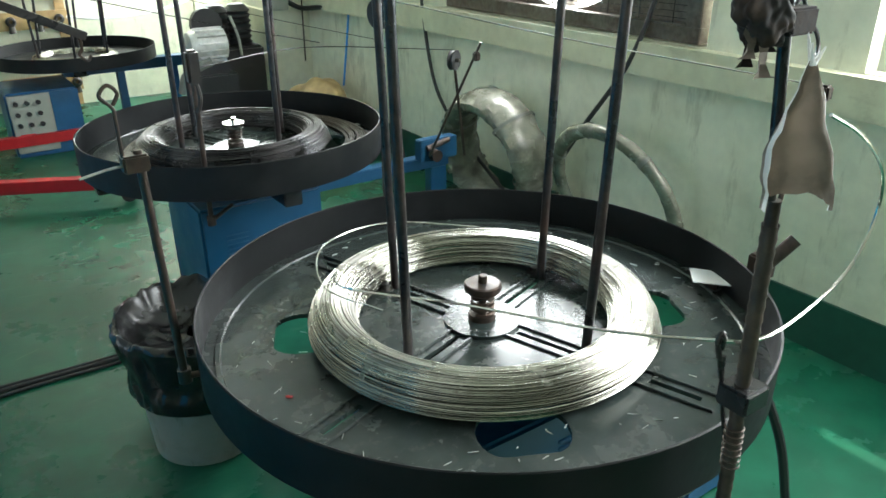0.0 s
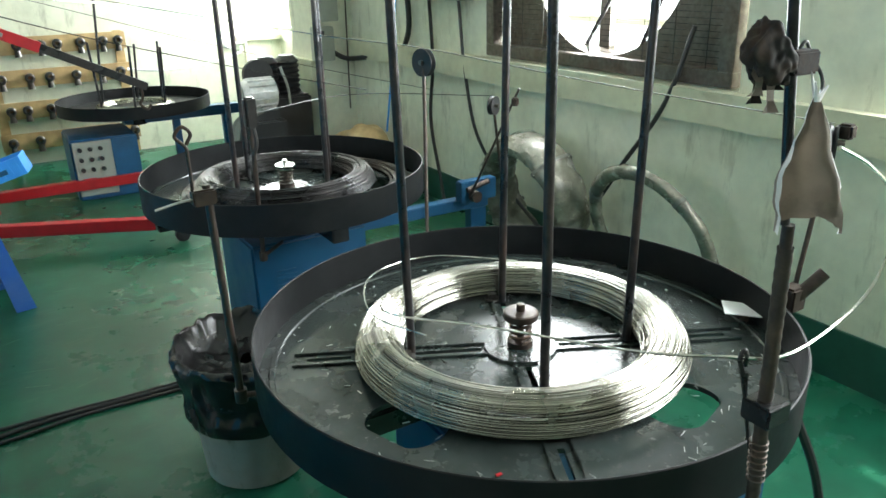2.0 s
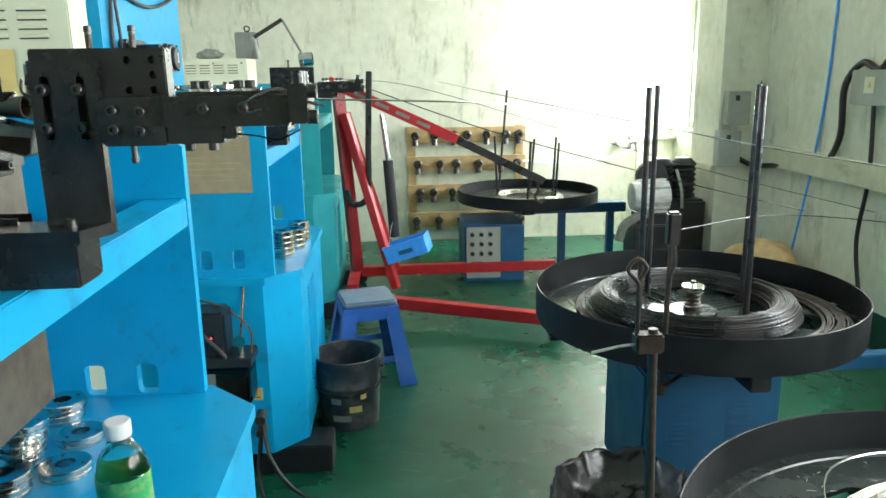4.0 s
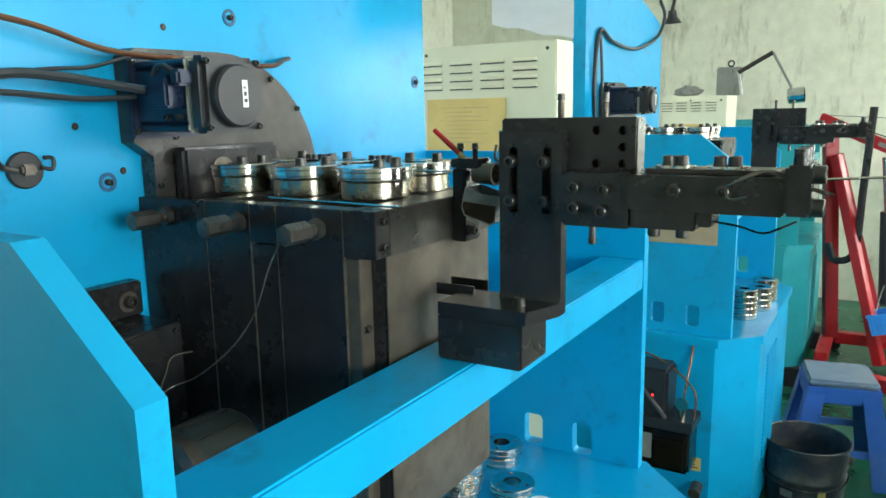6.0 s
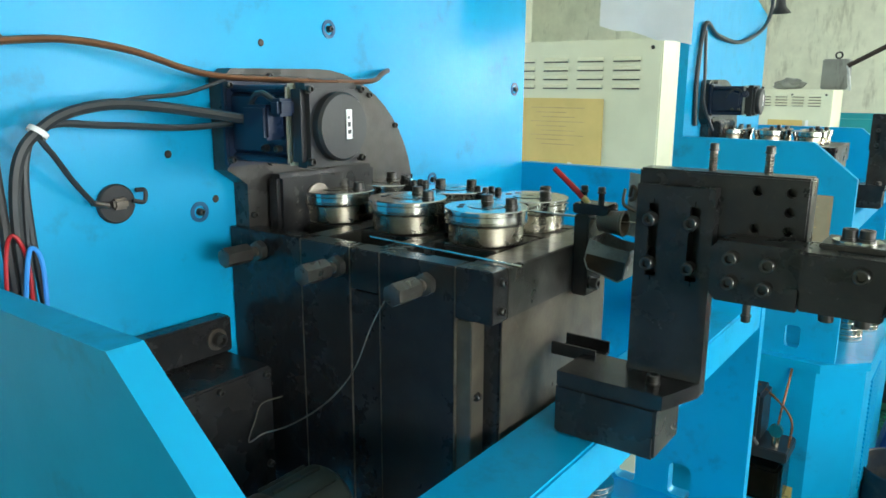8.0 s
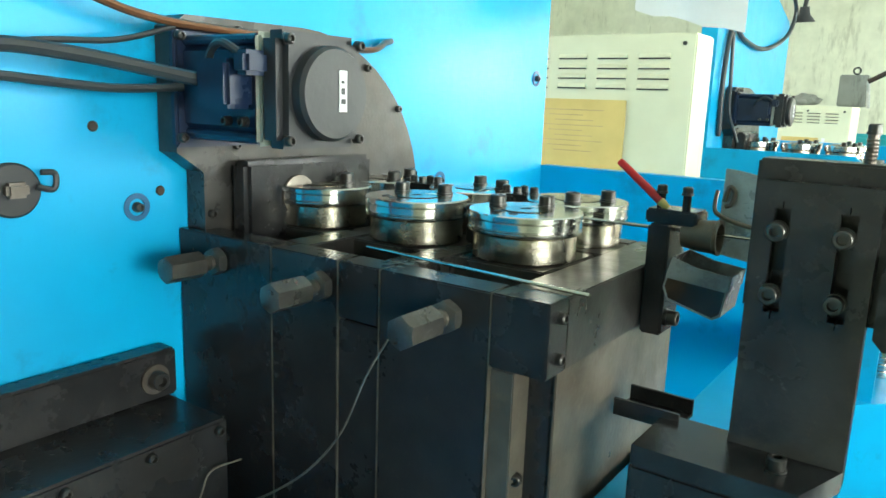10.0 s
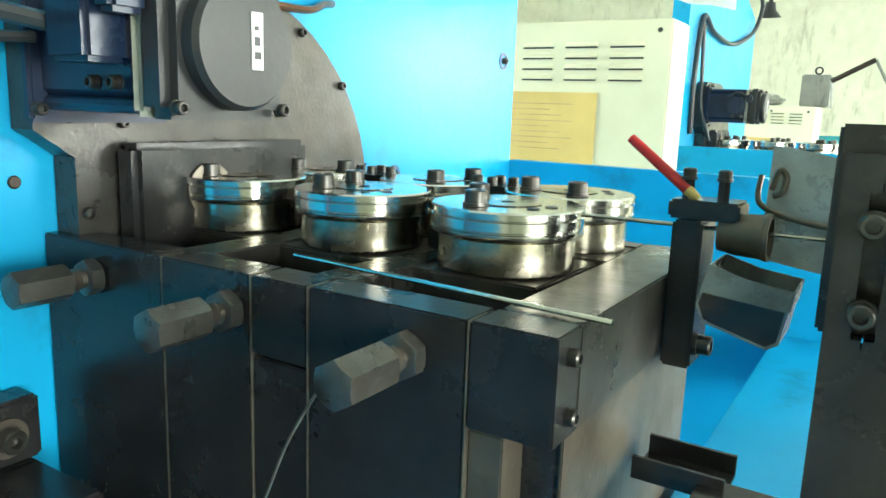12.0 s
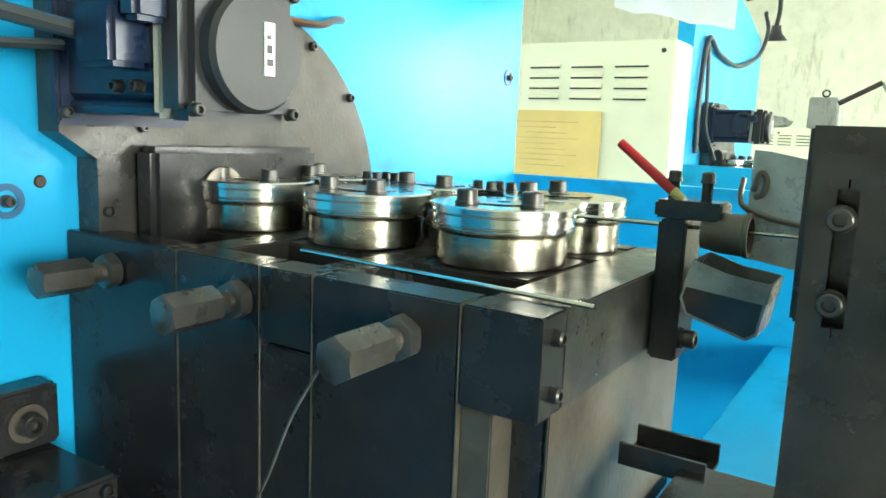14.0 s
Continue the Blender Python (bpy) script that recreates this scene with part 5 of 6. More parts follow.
# ---- bucket, stool, pail ----
bk = thing("paint_bucket", "dark grimy metal paint bucket on the floor", "bucket", (0.785, 2.43, 0))
part("wall", lathe(B(), [(0, 0.004), (0.135, 0.004), (0.140, 0.0), (0.150, 0.20), (0.153, 0.205), (0.153, 0.215), (0.150, 0.22), (0.158, 0.335), (0.164, 0.338), (0.166, 0.345), (0.163, 0.350), (0.158, 0.346), (0.147, 0.22), (0.137, 0.012), (0, 0.012)], 44), TIN, bk)
for s in (-1, 1):
    bm = B()
    rod(bm, (0.155 * s, -0.02, 0.29), (0.172 * s, -0.02, 0.29), 0.018, 14)
    part("handle_lug", bm, GREYSTEEL, bk)
bm = B()
tube(bm, [(-0.165, -0.02, 0.29), (-0.14, -0.12, 0.22), (0, -0.172, 0.19), (0.14, -0.12, 0.22), (0.165, -0.02, 0.29)], 0.003)
part("bail_handle", bm, BLACK, bk)
for k, (a, z, w) in enumerate(((-110, 0.14, 0.05), (-75, 0.10, 0.06), (-100, 0.055, 0.09), (-60, 0.16, 0.03))):
    bm = B()
    n = 6
    ring = []
    for i in range(n + 1):
        b = radians(a + (i / n - 0.5) * w / 0.15 * 57)
        for zz in (z, z + 0.03):
            ring.append(bm.verts.new((0.151 * math.cos(b), 0.151 * math.sin(b), zz)))
    for i in range(n):
        bm.faces.new((ring[2 * i], ring[2 * i + 2], ring[2 * i + 3], ring[2 * i + 1]))
    part("print_bar", bm, YELLOW if k % 2 else PAIL, bk, "worn paint print")

st = thing("plastic_stool", "blue moulded plastic stool with worn grey seat", "stool", (0.86, 2.98, 0), 12)
SEAT = material("worn_blue_grey_plastic", (0.16, 0.22, 0.30), 0.5, 0, 0.15, 14, (0.30, 0.33, 0.34), 6, 0.7)
bm = B()
box(bm, -0.145, 0.145, -0.145, 0.145, 0.435, 0.465, 0.012)
part("seat", bm, SEAT, st)
bm = B()
for s in ((-0.15, 0.15, -0.15, -0.138), (-0.15, 0.15, 0.138, 0.15), (-0.15, -0.138, -0.138, 0.138), (0.138, 0.15, -0.138, 0.138)):
    box(bm, *s, 0.36, 0.434, 0.003)
part("apron", bm, PLASTIC_BLUE, st)
for sx in (-1, 1):
    for sy in (-1, 1):
        bm = B()
        top = [(sx * 0.15, sy * 0.15), (sx * 0.075, sy * 0.15), (sx * 0.075, sy * 0.138), (sx * 0.138, sy * 0.138), (sx * 0.138, sy * 0.075), (sx * 0.15, sy * 0.075)]
        lo = [bm.verts.new((x * 1.0 + sx * 0.055 + (0.02 * sx if abs(x) > 0.1 else 0), y + sy * 0.055 + (0.02 * sy if abs(y) > 0.1 else 0), 0.0)) for x, y in top]
        hi = [bm.verts.new((x, y, 0.40)) for x, y in top]
        for i in range(6):
            bm.faces.new((lo[i], lo[(i + 1) % 6], hi[(i + 1) % 6], hi[i]))
        bm.faces.new(lo), bm.faces.new(hi)
        bmesh.ops.recalc_face_normals(bm, faces=bm.faces[:])
        part("leg", bm, PLASTIC_BLUE, st)
for s in (-1, 1):
    bm = B()
    box(bm, -0.17, 0.17, s * 0.185 - 0.006, s * 0.185 + 0.006, 0.13, 0.165, 0.003)
    part("stretcher", bm, PLASTIC_BLUE, st)

def spline_profile(p):
    return [(q.x, q.y) for q in spline([(a, b, 0) for a, b in p], 4)]


tp = thing("waste_pail", "dirty white plastic pail lined with black bag", "bin", (1.69, 0.925, 0))
tp.scale = (1.1, 1.1, 1.1)
part("pail", lathe(B(), [(0, 0.004), (0.150, 0.0), (0.157, 0.006), (0.182, 0.36), (0.190, 0.362), (0.190, 0.375), (0.178, 0.375), (0.150, 0.012), (0, 0.012)], 40), PAIL, tp)
bm = B()
prof = [(0.165, 0.19), (0.185, 0.20), (0.195, 0.26), (0.203, 0.33), (0.210, 0.39), (0.213, 0.415), (0.198, 0.428), (0.182, 0.40), (0.165, 0.375), (0.14, 0.36), (0.11, 0.355), (0.07, 0.35), (0.02, 0.36)]
lathe(bm, spline_profile(prof), 150)
for v in bm.verts:
    k = noise.noise(v.co * 11) * 0.022 + noise.noise(Vector((v.co.x * 34, v.co.y * 34, v.co.z * 9))) * 0.012 + (abs(noise.noise(v.co * 48)) - 0.2) * 0.006
    r = Vector((v.co.x, v.co.y, 0))
    v.co += r.normalized() * k + Vector((0, 0, k * 0.9))
part("bag", bm, BAG, tp, "crumpled black plastic bin bag", smooth=50)

# ---- rods and clamps at the turntables ----


def guide_rod(at, z0, z1, foot, lean, label, tape=False):
    """A sensor rod in a foot clamp: rod, clamp, wire eye."""
    g = thing("guide_rod", label, "rod", group="wire guide rods")
    x, y = at
    bm = B()
    rod(bm, (x, y, z0), (x + lean[0], y + lean[1], z1), 0.0095, 14)
    r = part("rod", bm, ROD, g)
    bm = B()
    rod(bm, (x, y, z0 + 0.01), (foot[0], foot[1], z0 + 0.01), 0.008, 10)
    part("foot_bar", bm, ROD, g)
    bm = B()
    lathe(bm, [(0.0095, 0), (0.016, 0), (0.016, 0.035), (0.0095, 0.035)], 14, Matrix.Translation((x, y, z0 - 0.005)), closed=True)
    part("collar", bm, ROD, g)
    return g, Vector((x + lean[0], y + lean[1], z1))


g, top = guide_rod((1.525, 0.36), 0.60, 1.16, (1.72, 0.30), (-0.012, 0.012), "rusty steel guide rod with clamp and wire eye")
bm = B()
box(bm, top.x - 0.035, top.x + 0.018, top.y - 0.018, top.y + 0.018, top.z - 0.045, top.z - 0.008, 0.004)
part("clamp", bm, ROD, g)
bm = B()
tube(bm, [(top.x - 0.03, top.y, top.z - 0.04), (top.x - 0.03, top.y, top.z + 0.06), (top.x - 0.032, top.y, top.z + 0.09), (top.x - 0.052, top.y, top.z + 0.115), (top.x - 0.035, top.y, top.z + 0.135), (top.x - 0.018, top.y, top.z + 0.118), (top.x - 0.03, top.y, top.z + 0.095)], 0.0042)
part("wire_eye", bm, ROD, g)
bm = B()
tube(bm, [(top.x - 0.02, top.y, top.z - 0.03), (top.x - 0.06, top.y - 0.01, top.z - 0.028), (top.x - 0.12, top.y - 0.02, top.z - 0.035)], 0.003)
part("wire_end", bm, PAIL, g)
g, top = guide_rod((1.93, 1.40), 0.55, 1.17, (2.05, 1.52), (0.008, -0.01), "rusty steel guide rod with taped sensor head")
bm = B()
box(bm, top.x - 0.022, top.x + 0.022, top.y - 0.02, top.y + 0.02, top.z - 0.10, top.z + 0.015, 0.008)
part("sensor", bm, BLACK, g)
bm = B()
tube(bm, [(top.x, top.y, top.z - 0.08), (top.x + 0.01, top.y, top.z - 0.15), (top.x - 0.004, top.y, top.z - 0.20)], 0.010)
part("tape_wrap", bm, BLACK, g)
g, top = guide_rod((2.145, -0.655), 0.58, 1.235, (2.155, -0.50), (-0.029, -0.005), "taped steel guide rod with clamp and wire hook")
rw = part("tape_wrap", lathe(B(), [(0.0112 + 0.0014 * (k % 2), k * 0.011) for k in range(50)], 14, along((2.143, -0.655, 0.66), (2.116, -0.66, 1.235))), TAPE, g, "dark wound tape")
bm = B()
box(bm, 2.105, 2.165, -0.685, -0.63, 0.885, 0.925, 0.004)
part("clamp", bm, BLACK, g)
bolt(g, (2.166, -0.66, 0.905), (1, 0, 0), BOLT_8)
bm = B()
tube(bm, [(2.115, -0.63, 0.925), (2.105, -0.625, 0.97), (2.100, -0.622, 0.995), (2.108, -0.622, 1.008), (2.116, -0.622, 0.995), (2.118, -0.62, 0.975)], 0.0045)
part("wire_hook", bm, BLACK, g)
bm = B()
tube(bm, [(2.14, -0.64, 0.80), (2.12, -0.63, 0.90), (2.11, -0.63, 0.97)], 0.0035)
part("strap_wire", bm, BLACK, g)
for k in range(7):
    bm = B()
    lathe(bm, [(0.0145, 0), (0.0165, 0.002), (0.0145, 0.004)], 14, Matrix.Translation((2.141 - 0.001 * k, -0.655, 0.76 + k * 0.013)))
    part("wire_turn", bm, ROD, g)

sr = thing("upper_sensor_rod", "dark upper rod with bundled sensor and torn card flap", "rod")
bm = B()
rod(bm, (2.112, -0.655, 1.236), (2.050, -0.655, 1.62), 0.008, 12)
part("rod", bm, POLE, sr)
bm = B()
box(bm, 2.048, 2.100, -0.68, -0.63, 1.460, 1.492, 0.003)
part("clamp_block", bm, RAG, sr)
bm = B()
bmesh.ops.create_icosphere(bm, subdivisions=5, radius=0.05)
for v in bm.verts:
    k = 1 + 0.30 * noise.noise(v.co * 26 + Vector((3, 1, 0))) + 0.22 * noise.noise(v.co * 70)
    v.co = Vector((v.co.x * 0.80 - 0.25 * v.co.z, v.co.y * 0.55, v.co.z * 0.80 - 0.35 * abs(v.co.x))) * k
bm.transform(Matrix.Translation((2.022, -0.655, 1.492)))
part("sensor_head", bm, RAG, sr, "black ragged sensor bundle")
for k in range(4):
    bm = B()
    g2 = [[bm.verts.new((1.984 + 0.018 * k + 0.012 * v + 0.006 * math.sin(u + k), -0.662 + 0.012 * (k % 2) + 0.006 * math.sin(1.7 * u + 2 * v), 1.476 - 0.0095 * u * (1 + 0.35 * (k % 3)))) for v in range(3)] for u in range(5)]
    for u in range(4):
        for v in range(2):
            bm.faces.new((g2[u][v], g2[u + 1][v], g2[u + 1][v + 1], g2[u][v + 1]))
    bmesh.ops.solidify(bm, geom=bm.faces[:], thickness=0.0015)
    part("rag_strip", bm, RAG if k % 2 else CLOTH, sr)
def torn_sheet(h0, h1, n):
    """Part of a crumpled hanging sheet: narrow knot at the top, wide torn hem below."""
    bm = B()
    rows = []
    for u in range(17):
        f = u / 16
        left = 2.085 - 0.030 * f - 0.028 * math.sin(min(1, f * 1.15) * math.pi) * f
        right = 2.098 + 0.068 * f ** 0.85
        row = []
        for v in range(n + 1):
            h = h0 + (h1 - h0) * v / n
            hem = 0.195 - 0.028 * math.sin(h * math.pi) ** 2 + 0.012 * h + 0.008 * noise.noise(Vector((h * 11, 2, 0)))
            fold = 0.028 * math.sin(5.2 * h + 3.7) * min(1, f * 1.6) + 0.018 * max(0, 1 - abs(h - 0.55) * 6) * f + 0.012 * abs(math.sin(9 * h - 2 * f)) * f + 0.007 * noise.noise(Vector((h * 5, f * 6, 1)))
            row.append(bm.verts.new((left + (right - left) * h + 0.006 * noise.noise(Vector((f * 7, h * 2, 4))), -0.688 - fold, 1.432 - hem * f)))
        rows.append(row)
    for u in range(16):
        for v in range(n):
            bm.faces.new((rows[u][v], rows[u + 1][v], rows[u + 1][v + 1], rows[u][v + 1]))
    bmesh.ops.solidify(bm, geom=bm.faces[:], thickness=0.0014)
    return bm


# flap's lit edges painted pale, its shaded middle painted darker with the stains
part("lit_edge", torn_sheet(0.0, 0.07, 3), PAPER, sr, "torn card edge, pale as if lit")
part("card_flap", torn_sheet(0.07, 0.90, 16), CLOTH, sr, "torn stained card flap")
part("lit_edge", torn_sheet(0.90, 1.0, 3), PAPER, sr, "torn card edge, pale as if lit")
bm = B()
for a, b in (((2.092, -0.688, 1.425), (2.080, -0.690, 1.452)), ((2.094, -0.688, 1.425), (2.104, -0.694, 1.446)), ((2.092, -0.686, 1.428), (2.089, -0.676, 1.463))):
    rod(bm, a, b, 0.004, 6, 0.001)
part("knot", bm, PAPER, sr, "pale torn knot of card")
bm = B()
tube(bm, [(2.085, -0.655, 1.490), (2.100, -0.655, 1.500), (2.118, -0.655, 1.478), (2.130, -0.665, 1.455), (2.122, -0.675, 1.436), (2.096, -0.686, 1.428)], 0.0028)
part("lead", bm, RUBBER, sr)

# ---- pulleys and running wires ----


def pulley_stand(name, base, head, r, axis, label):
    p = thing("wire_pulley", label, "pulley", group="wire pulleys")
    bm = B()
    rod(bm, base, head, 0.007, 10)
    part("stay", bm, ROD, p)
    m = along(head, Vector(head) + Vector(axis))
    part("wheel", lathe(B(), [(0.010, -0.010), (r, -0.012), (r, -0.008), (r * 0.82, 0), (r, 0.008), (r, 0.012), (0.010, 0.010)], 30, m, closed=True), RUBBER, p)
    bm = B()
    rod(bm, m @ Vector((0, 0, -0.02)), m @ Vector((0, 0, 0.03)), 0.009, 12)
    part("axle", bm, GREYSTEEL, p)
    return p


pulley_stand("a", (2.40, 0.92, 0.62), (2.50, 1.08, 1.29), 0.050, (1, 0.25, 0), "black wire pulley on a leaning rusty rod")
p2 = pulley_stand("b", (3.30, 1.68, 0.50), (3.15, 1.56, 1.0), 0.045, (0.5, -1, 0), "small black wire pulley on crossed rods")
bm = B()
rod(bm, (3.12, 1.72, 0.52), (3.24, 1.48, 1.08), 0.006, 10)
part("stay", bm, ROD, p2)
bm = B()
box(bm, 3.205, 3.235, 1.47, 1.50, 1.00, 1.04, 0.006)
part("clamp", bm, ROD, p2)
p3 = pulley_stand("c", (2.86, -0.22, 0.62), (2.98, -0.20, 1.16), 0.048, (0.6, -1, 0), "black wire pulley with rusty bracket")
bm = B()
box(bm, 2.99, 3.02, -0.24, -0.20, 1.17, 1.21, 0.006)
part("clamp", bm, ROD, p3)
bm = B()
box(bm, 2.84, 2.90, -0.25, -0.20, 0.72, 0.79, 0.006)
rod(bm, (2.87, -0.23, 0.75), (2.93, -0.27, 0.83), 0.018, 12)
part("lower_clamp", bm, ROD, p3)
ct = thing("tin_sheet", "pale tin sheet clipped to the pulley stand", "sheet")
part("sheet", prism(B(), [(2.74, -0.12), (2.84, -0.24), (2.90, -0.19), (2.80, -0.06)], "z", 0.700, 0.703), PAPER, ct)
bm = B()
rod(bm, (2.80, -0.14, 0.18), (2.80, -0.14, 0.699), 0.012, 10)
part("post", bm, POLE, ct)
bm = B()
box(bm, 2.72, 2.90, -0.22, -0.06, 0.0, 0.18, 0.01)
part("foot", bm, BLUE_DARK, ct)


def run(label, pts, r, mat, name="running_wire"):
    w = thing(name, label, "wire", group="running wires")
    bm = B()
    tube(bm, pts, r, 6, 6)
    part("wire", bm, mat, w)


run("bright wire from the coil through the hook in a wide loop", [(1.98, 0.44, 0.74), (1.87, 0.20, 0.81), (2.00, -0.05, 0.84), (2.10, -0.38, 0.90), (2.108, -0.60, 0.985), (2.171, -0.65, 0.990), (2.301, -0.65, 1.005), (2.408, -0.65, 1.053), (2.451, -0.65, 1.143), (2.426, -0.65, 1.22), (2.333, -0.65, 1.289), (2.235, -0.65, 1.334)], 0.0030, STEEL)
run("loose end turn of bright wire above the coil", [(2.42, 0.40, 0.76), (2.18, 0.52, 0.79), (1.95, 0.46, 0.80), (1.86, 0.28, 0.78), (1.93, 0.12, 0.765)], 0.0021, STEEL)
run("bright twisted wire running along the wall pulleys", [(2.98, -0.20, 1.21), (2.75, 0.45, 1.265), (2.50, 1.08, 1.34), (2.28, 1.60, 1.375), (1.70, 3.2, 1.50), (1.35, 4.3, 1.585)], 0.0029, STEEL)
run("dark wire from the pulley to the second machine", [(3.15, 1.56, 1.045), (2.50, 1.70, 1.10), (1.94, 1.40, 1.12)], 0.0020, WIRE2)
run("dark wire running to the second straightener", [(2.60, 1.78, 1.10), (2.05, 1.76, 1.24), (1.40, 1.9, 1.42), (0.90, 2.22, 1.592)], 0.0020, WIRE2)
run("dark wire towards the third decoiler", [(3.45, 2.6, 0.92), (2.9, 3.2, 1.05), (2.2, 3.8, 1.25), (1.2, 4.4, 1.55), (0.60, 4.3, 1.62)], 0.0020, WIRE2)
run("bright wire leaving the straightener head", [(0.93, 0.2065, 1.5945), (1.25, 0.9, 1.56), (1.7, 2.2, 1.49), (2.0, 3.5, 1.44)], 0.0018, STEEL)
run("dark thin wire below the straightener arm", [(0.832, 0.125, 1.552), (0.86, 0.12, 1.549), (0.883, 0.12, 1.543), (0.90, 0.12, 1.549), (0.915, 0.13, 1.556)], 0.0014, WIRE2)

# blue cantilever with bracket at the second decoiler
cb = thing("outrigger_arm", "blue square-tube outrigger with bracket by the wall", "arm")
bm = B()
box(bm, 2.445, 3.33, 1.86, 1.93, 0.40, 0.46, 0.004)
part("tube", bm, BLUE_BASE, cb)
bm = B()
box(bm, 3.12, 3.34, 1.80, 1.86, 0.461, 0.57, 0.004)
part("bracket", bm, BLUE_BASE, cb)
bm = B()
rod(bm, (3.15, 1.79, 0.53), (3.28, 1.79, 0.56), 0.015, 10)
rod(bm, (3.18, 1.78, 0.50), (3.18, 1.74, 0.50), 0.03, 14)
part("spindle", bm, ROD, cb)
bm = B()
box(bm, 3.22, 3.32, 1.865, 1.925, 0, 0.40, 0.004)
part("leg", bm, BLUE_BASE, cb)
cable("floor_hose", "black hose coiled on the floor", [(2.8, 1.5, 0.012), (2.95, 1.42, 0.012), (3.08, 1.5, 0.012), (3.0, 1.66, 0.012), (2.85, 1.66, 0.014), (2.8, 1.55, 0.03), (3.1, 1.40, 0.012), (3.4, 1.45, 0.012)], 0.011, RUBBER, "hose")
cable("floor_hose", "black cable dropping from the first decoiler", [(2.72, -0.36, 0.55), (2.78, -0.42, 0.35), (2.82, -0.46, 0.12), (2.78, -0.55, 0.014), (2.6, -0.8, 0.012)], 0.012, RUBBER, "hose")

# ---- wall side: coils, boxes, cables ----


def wall_coil(x, y, z, r0, r1, thick, mat, label, tilt):
    c = thing("wrapped_coil", label, "wire coil", group="coils against the wall")
    n, k = 96, 16
    bm = B()
    rows = []
    for i in range(n):
        a = 2 * math.pi * i / n
        ring = []
        for j in range(k):
            b = 2 * math.pi * j / k
            q = Vector((math.cos(a), math.sin(a), 0))
            lump = 1 + 0.13 * noise.noise(Vector((math.cos(a) * 6, math.sin(a) * 6, b * 1.2))) + 0.05 * noise.noise(Vector((math.cos(a) * 25, math.sin(a) * 25, b * 3))) + (0.035 if (i % 5 == 0) else 0)
            ring.append(bm.verts.new(q * ((r0 + r1) / 2 + (r1 - r0) / 2 * math.cos(b) * lump) + Vector((0, 0, thick / 2 * math.sin(b) * lump))))
        rows.append(ring)
    for i in range(n):
        for j in range(k):
            bm.faces.new((rows[i][j], rows[(i + 1) % n][j], rows[(i + 1) % n][(j + 1) % k], rows[i][(j + 1) % k]))
    bmesh.ops.recalc_face_normals(bm, faces=bm.faces[:])
    body = part("coil", bm, mat, c)
    for k in range(7):
        a = 2 * math.pi * (k + 0.3) / 7
        strap = B()
        mid = Vector((math.cos(a), math.sin(a), 0)) * (r0 + r1) / 2
        ring = [[strap.verts.new(mid + Vector((math.cos(a), math.sin(a), 0)) * ((r1 - r0) / 2 * 1.13 * math.cos(b)) + Vector((0, 0, thick / 2 * 1.13 * math.sin(b)))
                                 + Vector((-math.sin(a), math.cos(a), 0)) * w) for w in (-0.009, 0.009)]
                for b in (2 * math.pi * j / 20 for j in range(20))]
        for j in range(20):
            p, q = ring[j], ring[(j + 1) % 20]
            strap.faces.new((p[0], q[0], q[1], p[1]))
        bmesh.ops.solidify(strap, geom=strap.faces[:], thickness=0.0015)
        part("strap", strap, WRAP if k % 2 else PAIL, body, "twisted strap of plastic film")
    c.matrix_basis = pose(x, y, z, 0, 90 - tilt, 0)
    return c


wall_coil(3.64, 1.86, 0.385, 0.265, 0.380, 0.24, WRAP, "big wire coil wrapped in plastic film against the wall", 12)
wall_coil(3.70, 1.04, 0.375, 0.325, 0.395, 0.055, WRAP, "thin wrapped wire coil leaning on the wall", 20)
sk = thing("burlap_sack", "brown sack lying by the wall", "sack")
bm = B()
bmesh.ops.create_icosphere(bm, subdivisions=4, radius=0.3)
for v in bm.verts:
    v.co = Vector((v.co.x * 0.7, v.co.y * 1.3, max(-0.2, v.co.z * 0.95))) * (1 + 0.25 * noise.noise(v.co * 5))
bm.transform(Matrix.Translation((3.55, 3.85, 0.215)))
part("sack", bm, WOOD, sk)
for y0, y1, z0, z1 in ((2.75, 3.0, 1.42, 1.64), (3.03, 3.40, 1.42, 1.62)):
    e = thing("switch_box", "grey metal switch box on the wall", "switch box", group="switch boxes")
    bm = B()
    box(bm, XW - 0.10, XW - 0.001, y0, y1, z0, z1, 0.006)
    body = part("body", bm, GREYBOX, e)
    bm = B()
    box(bm, XW - 0.1025, XW - 0.1005, (y0 + y1) / 2 - 0.04, (y0 + y1) / 2 + 0.05, z0 + 0.07, z1 - 0.04)
    part("cover", bm, CREAM, e, smooth=0)
    bm = B()
    prism(bm, [((y0 + y1) / 2 - 0.018, z0 + 0.10), ((y0 + y1) / 2 + 0.018, z0 + 0.10), ((y0 + y1) / 2, z0 + 0.135)], "x", XW - 0.1042, XW - 0.1028)
    part("warning_label", bm, YELLOW, e, "yellow triangle sticker", smooth=0)
for z0, z1, x0 in ((1.23, 1.48, 3.52), (0.92, 1.19, 3.47)):
    e = thing("switch_box", "grey switch box on the pillar", "switch box", group="switch boxes")
    bm = B()
    box(bm, x0, x0 + 0.17, 4.50, 4.599, z0, z1, 0.006)
    part("body", bm, GREYBOX, e)
    bm = B()
    box(bm, x0 + 0.05, x0 + 0.08, 4.485, 4.499, z1 - 0.07, z1 - 0.03, 0.003)
    part("switch", bm, CAP, e)
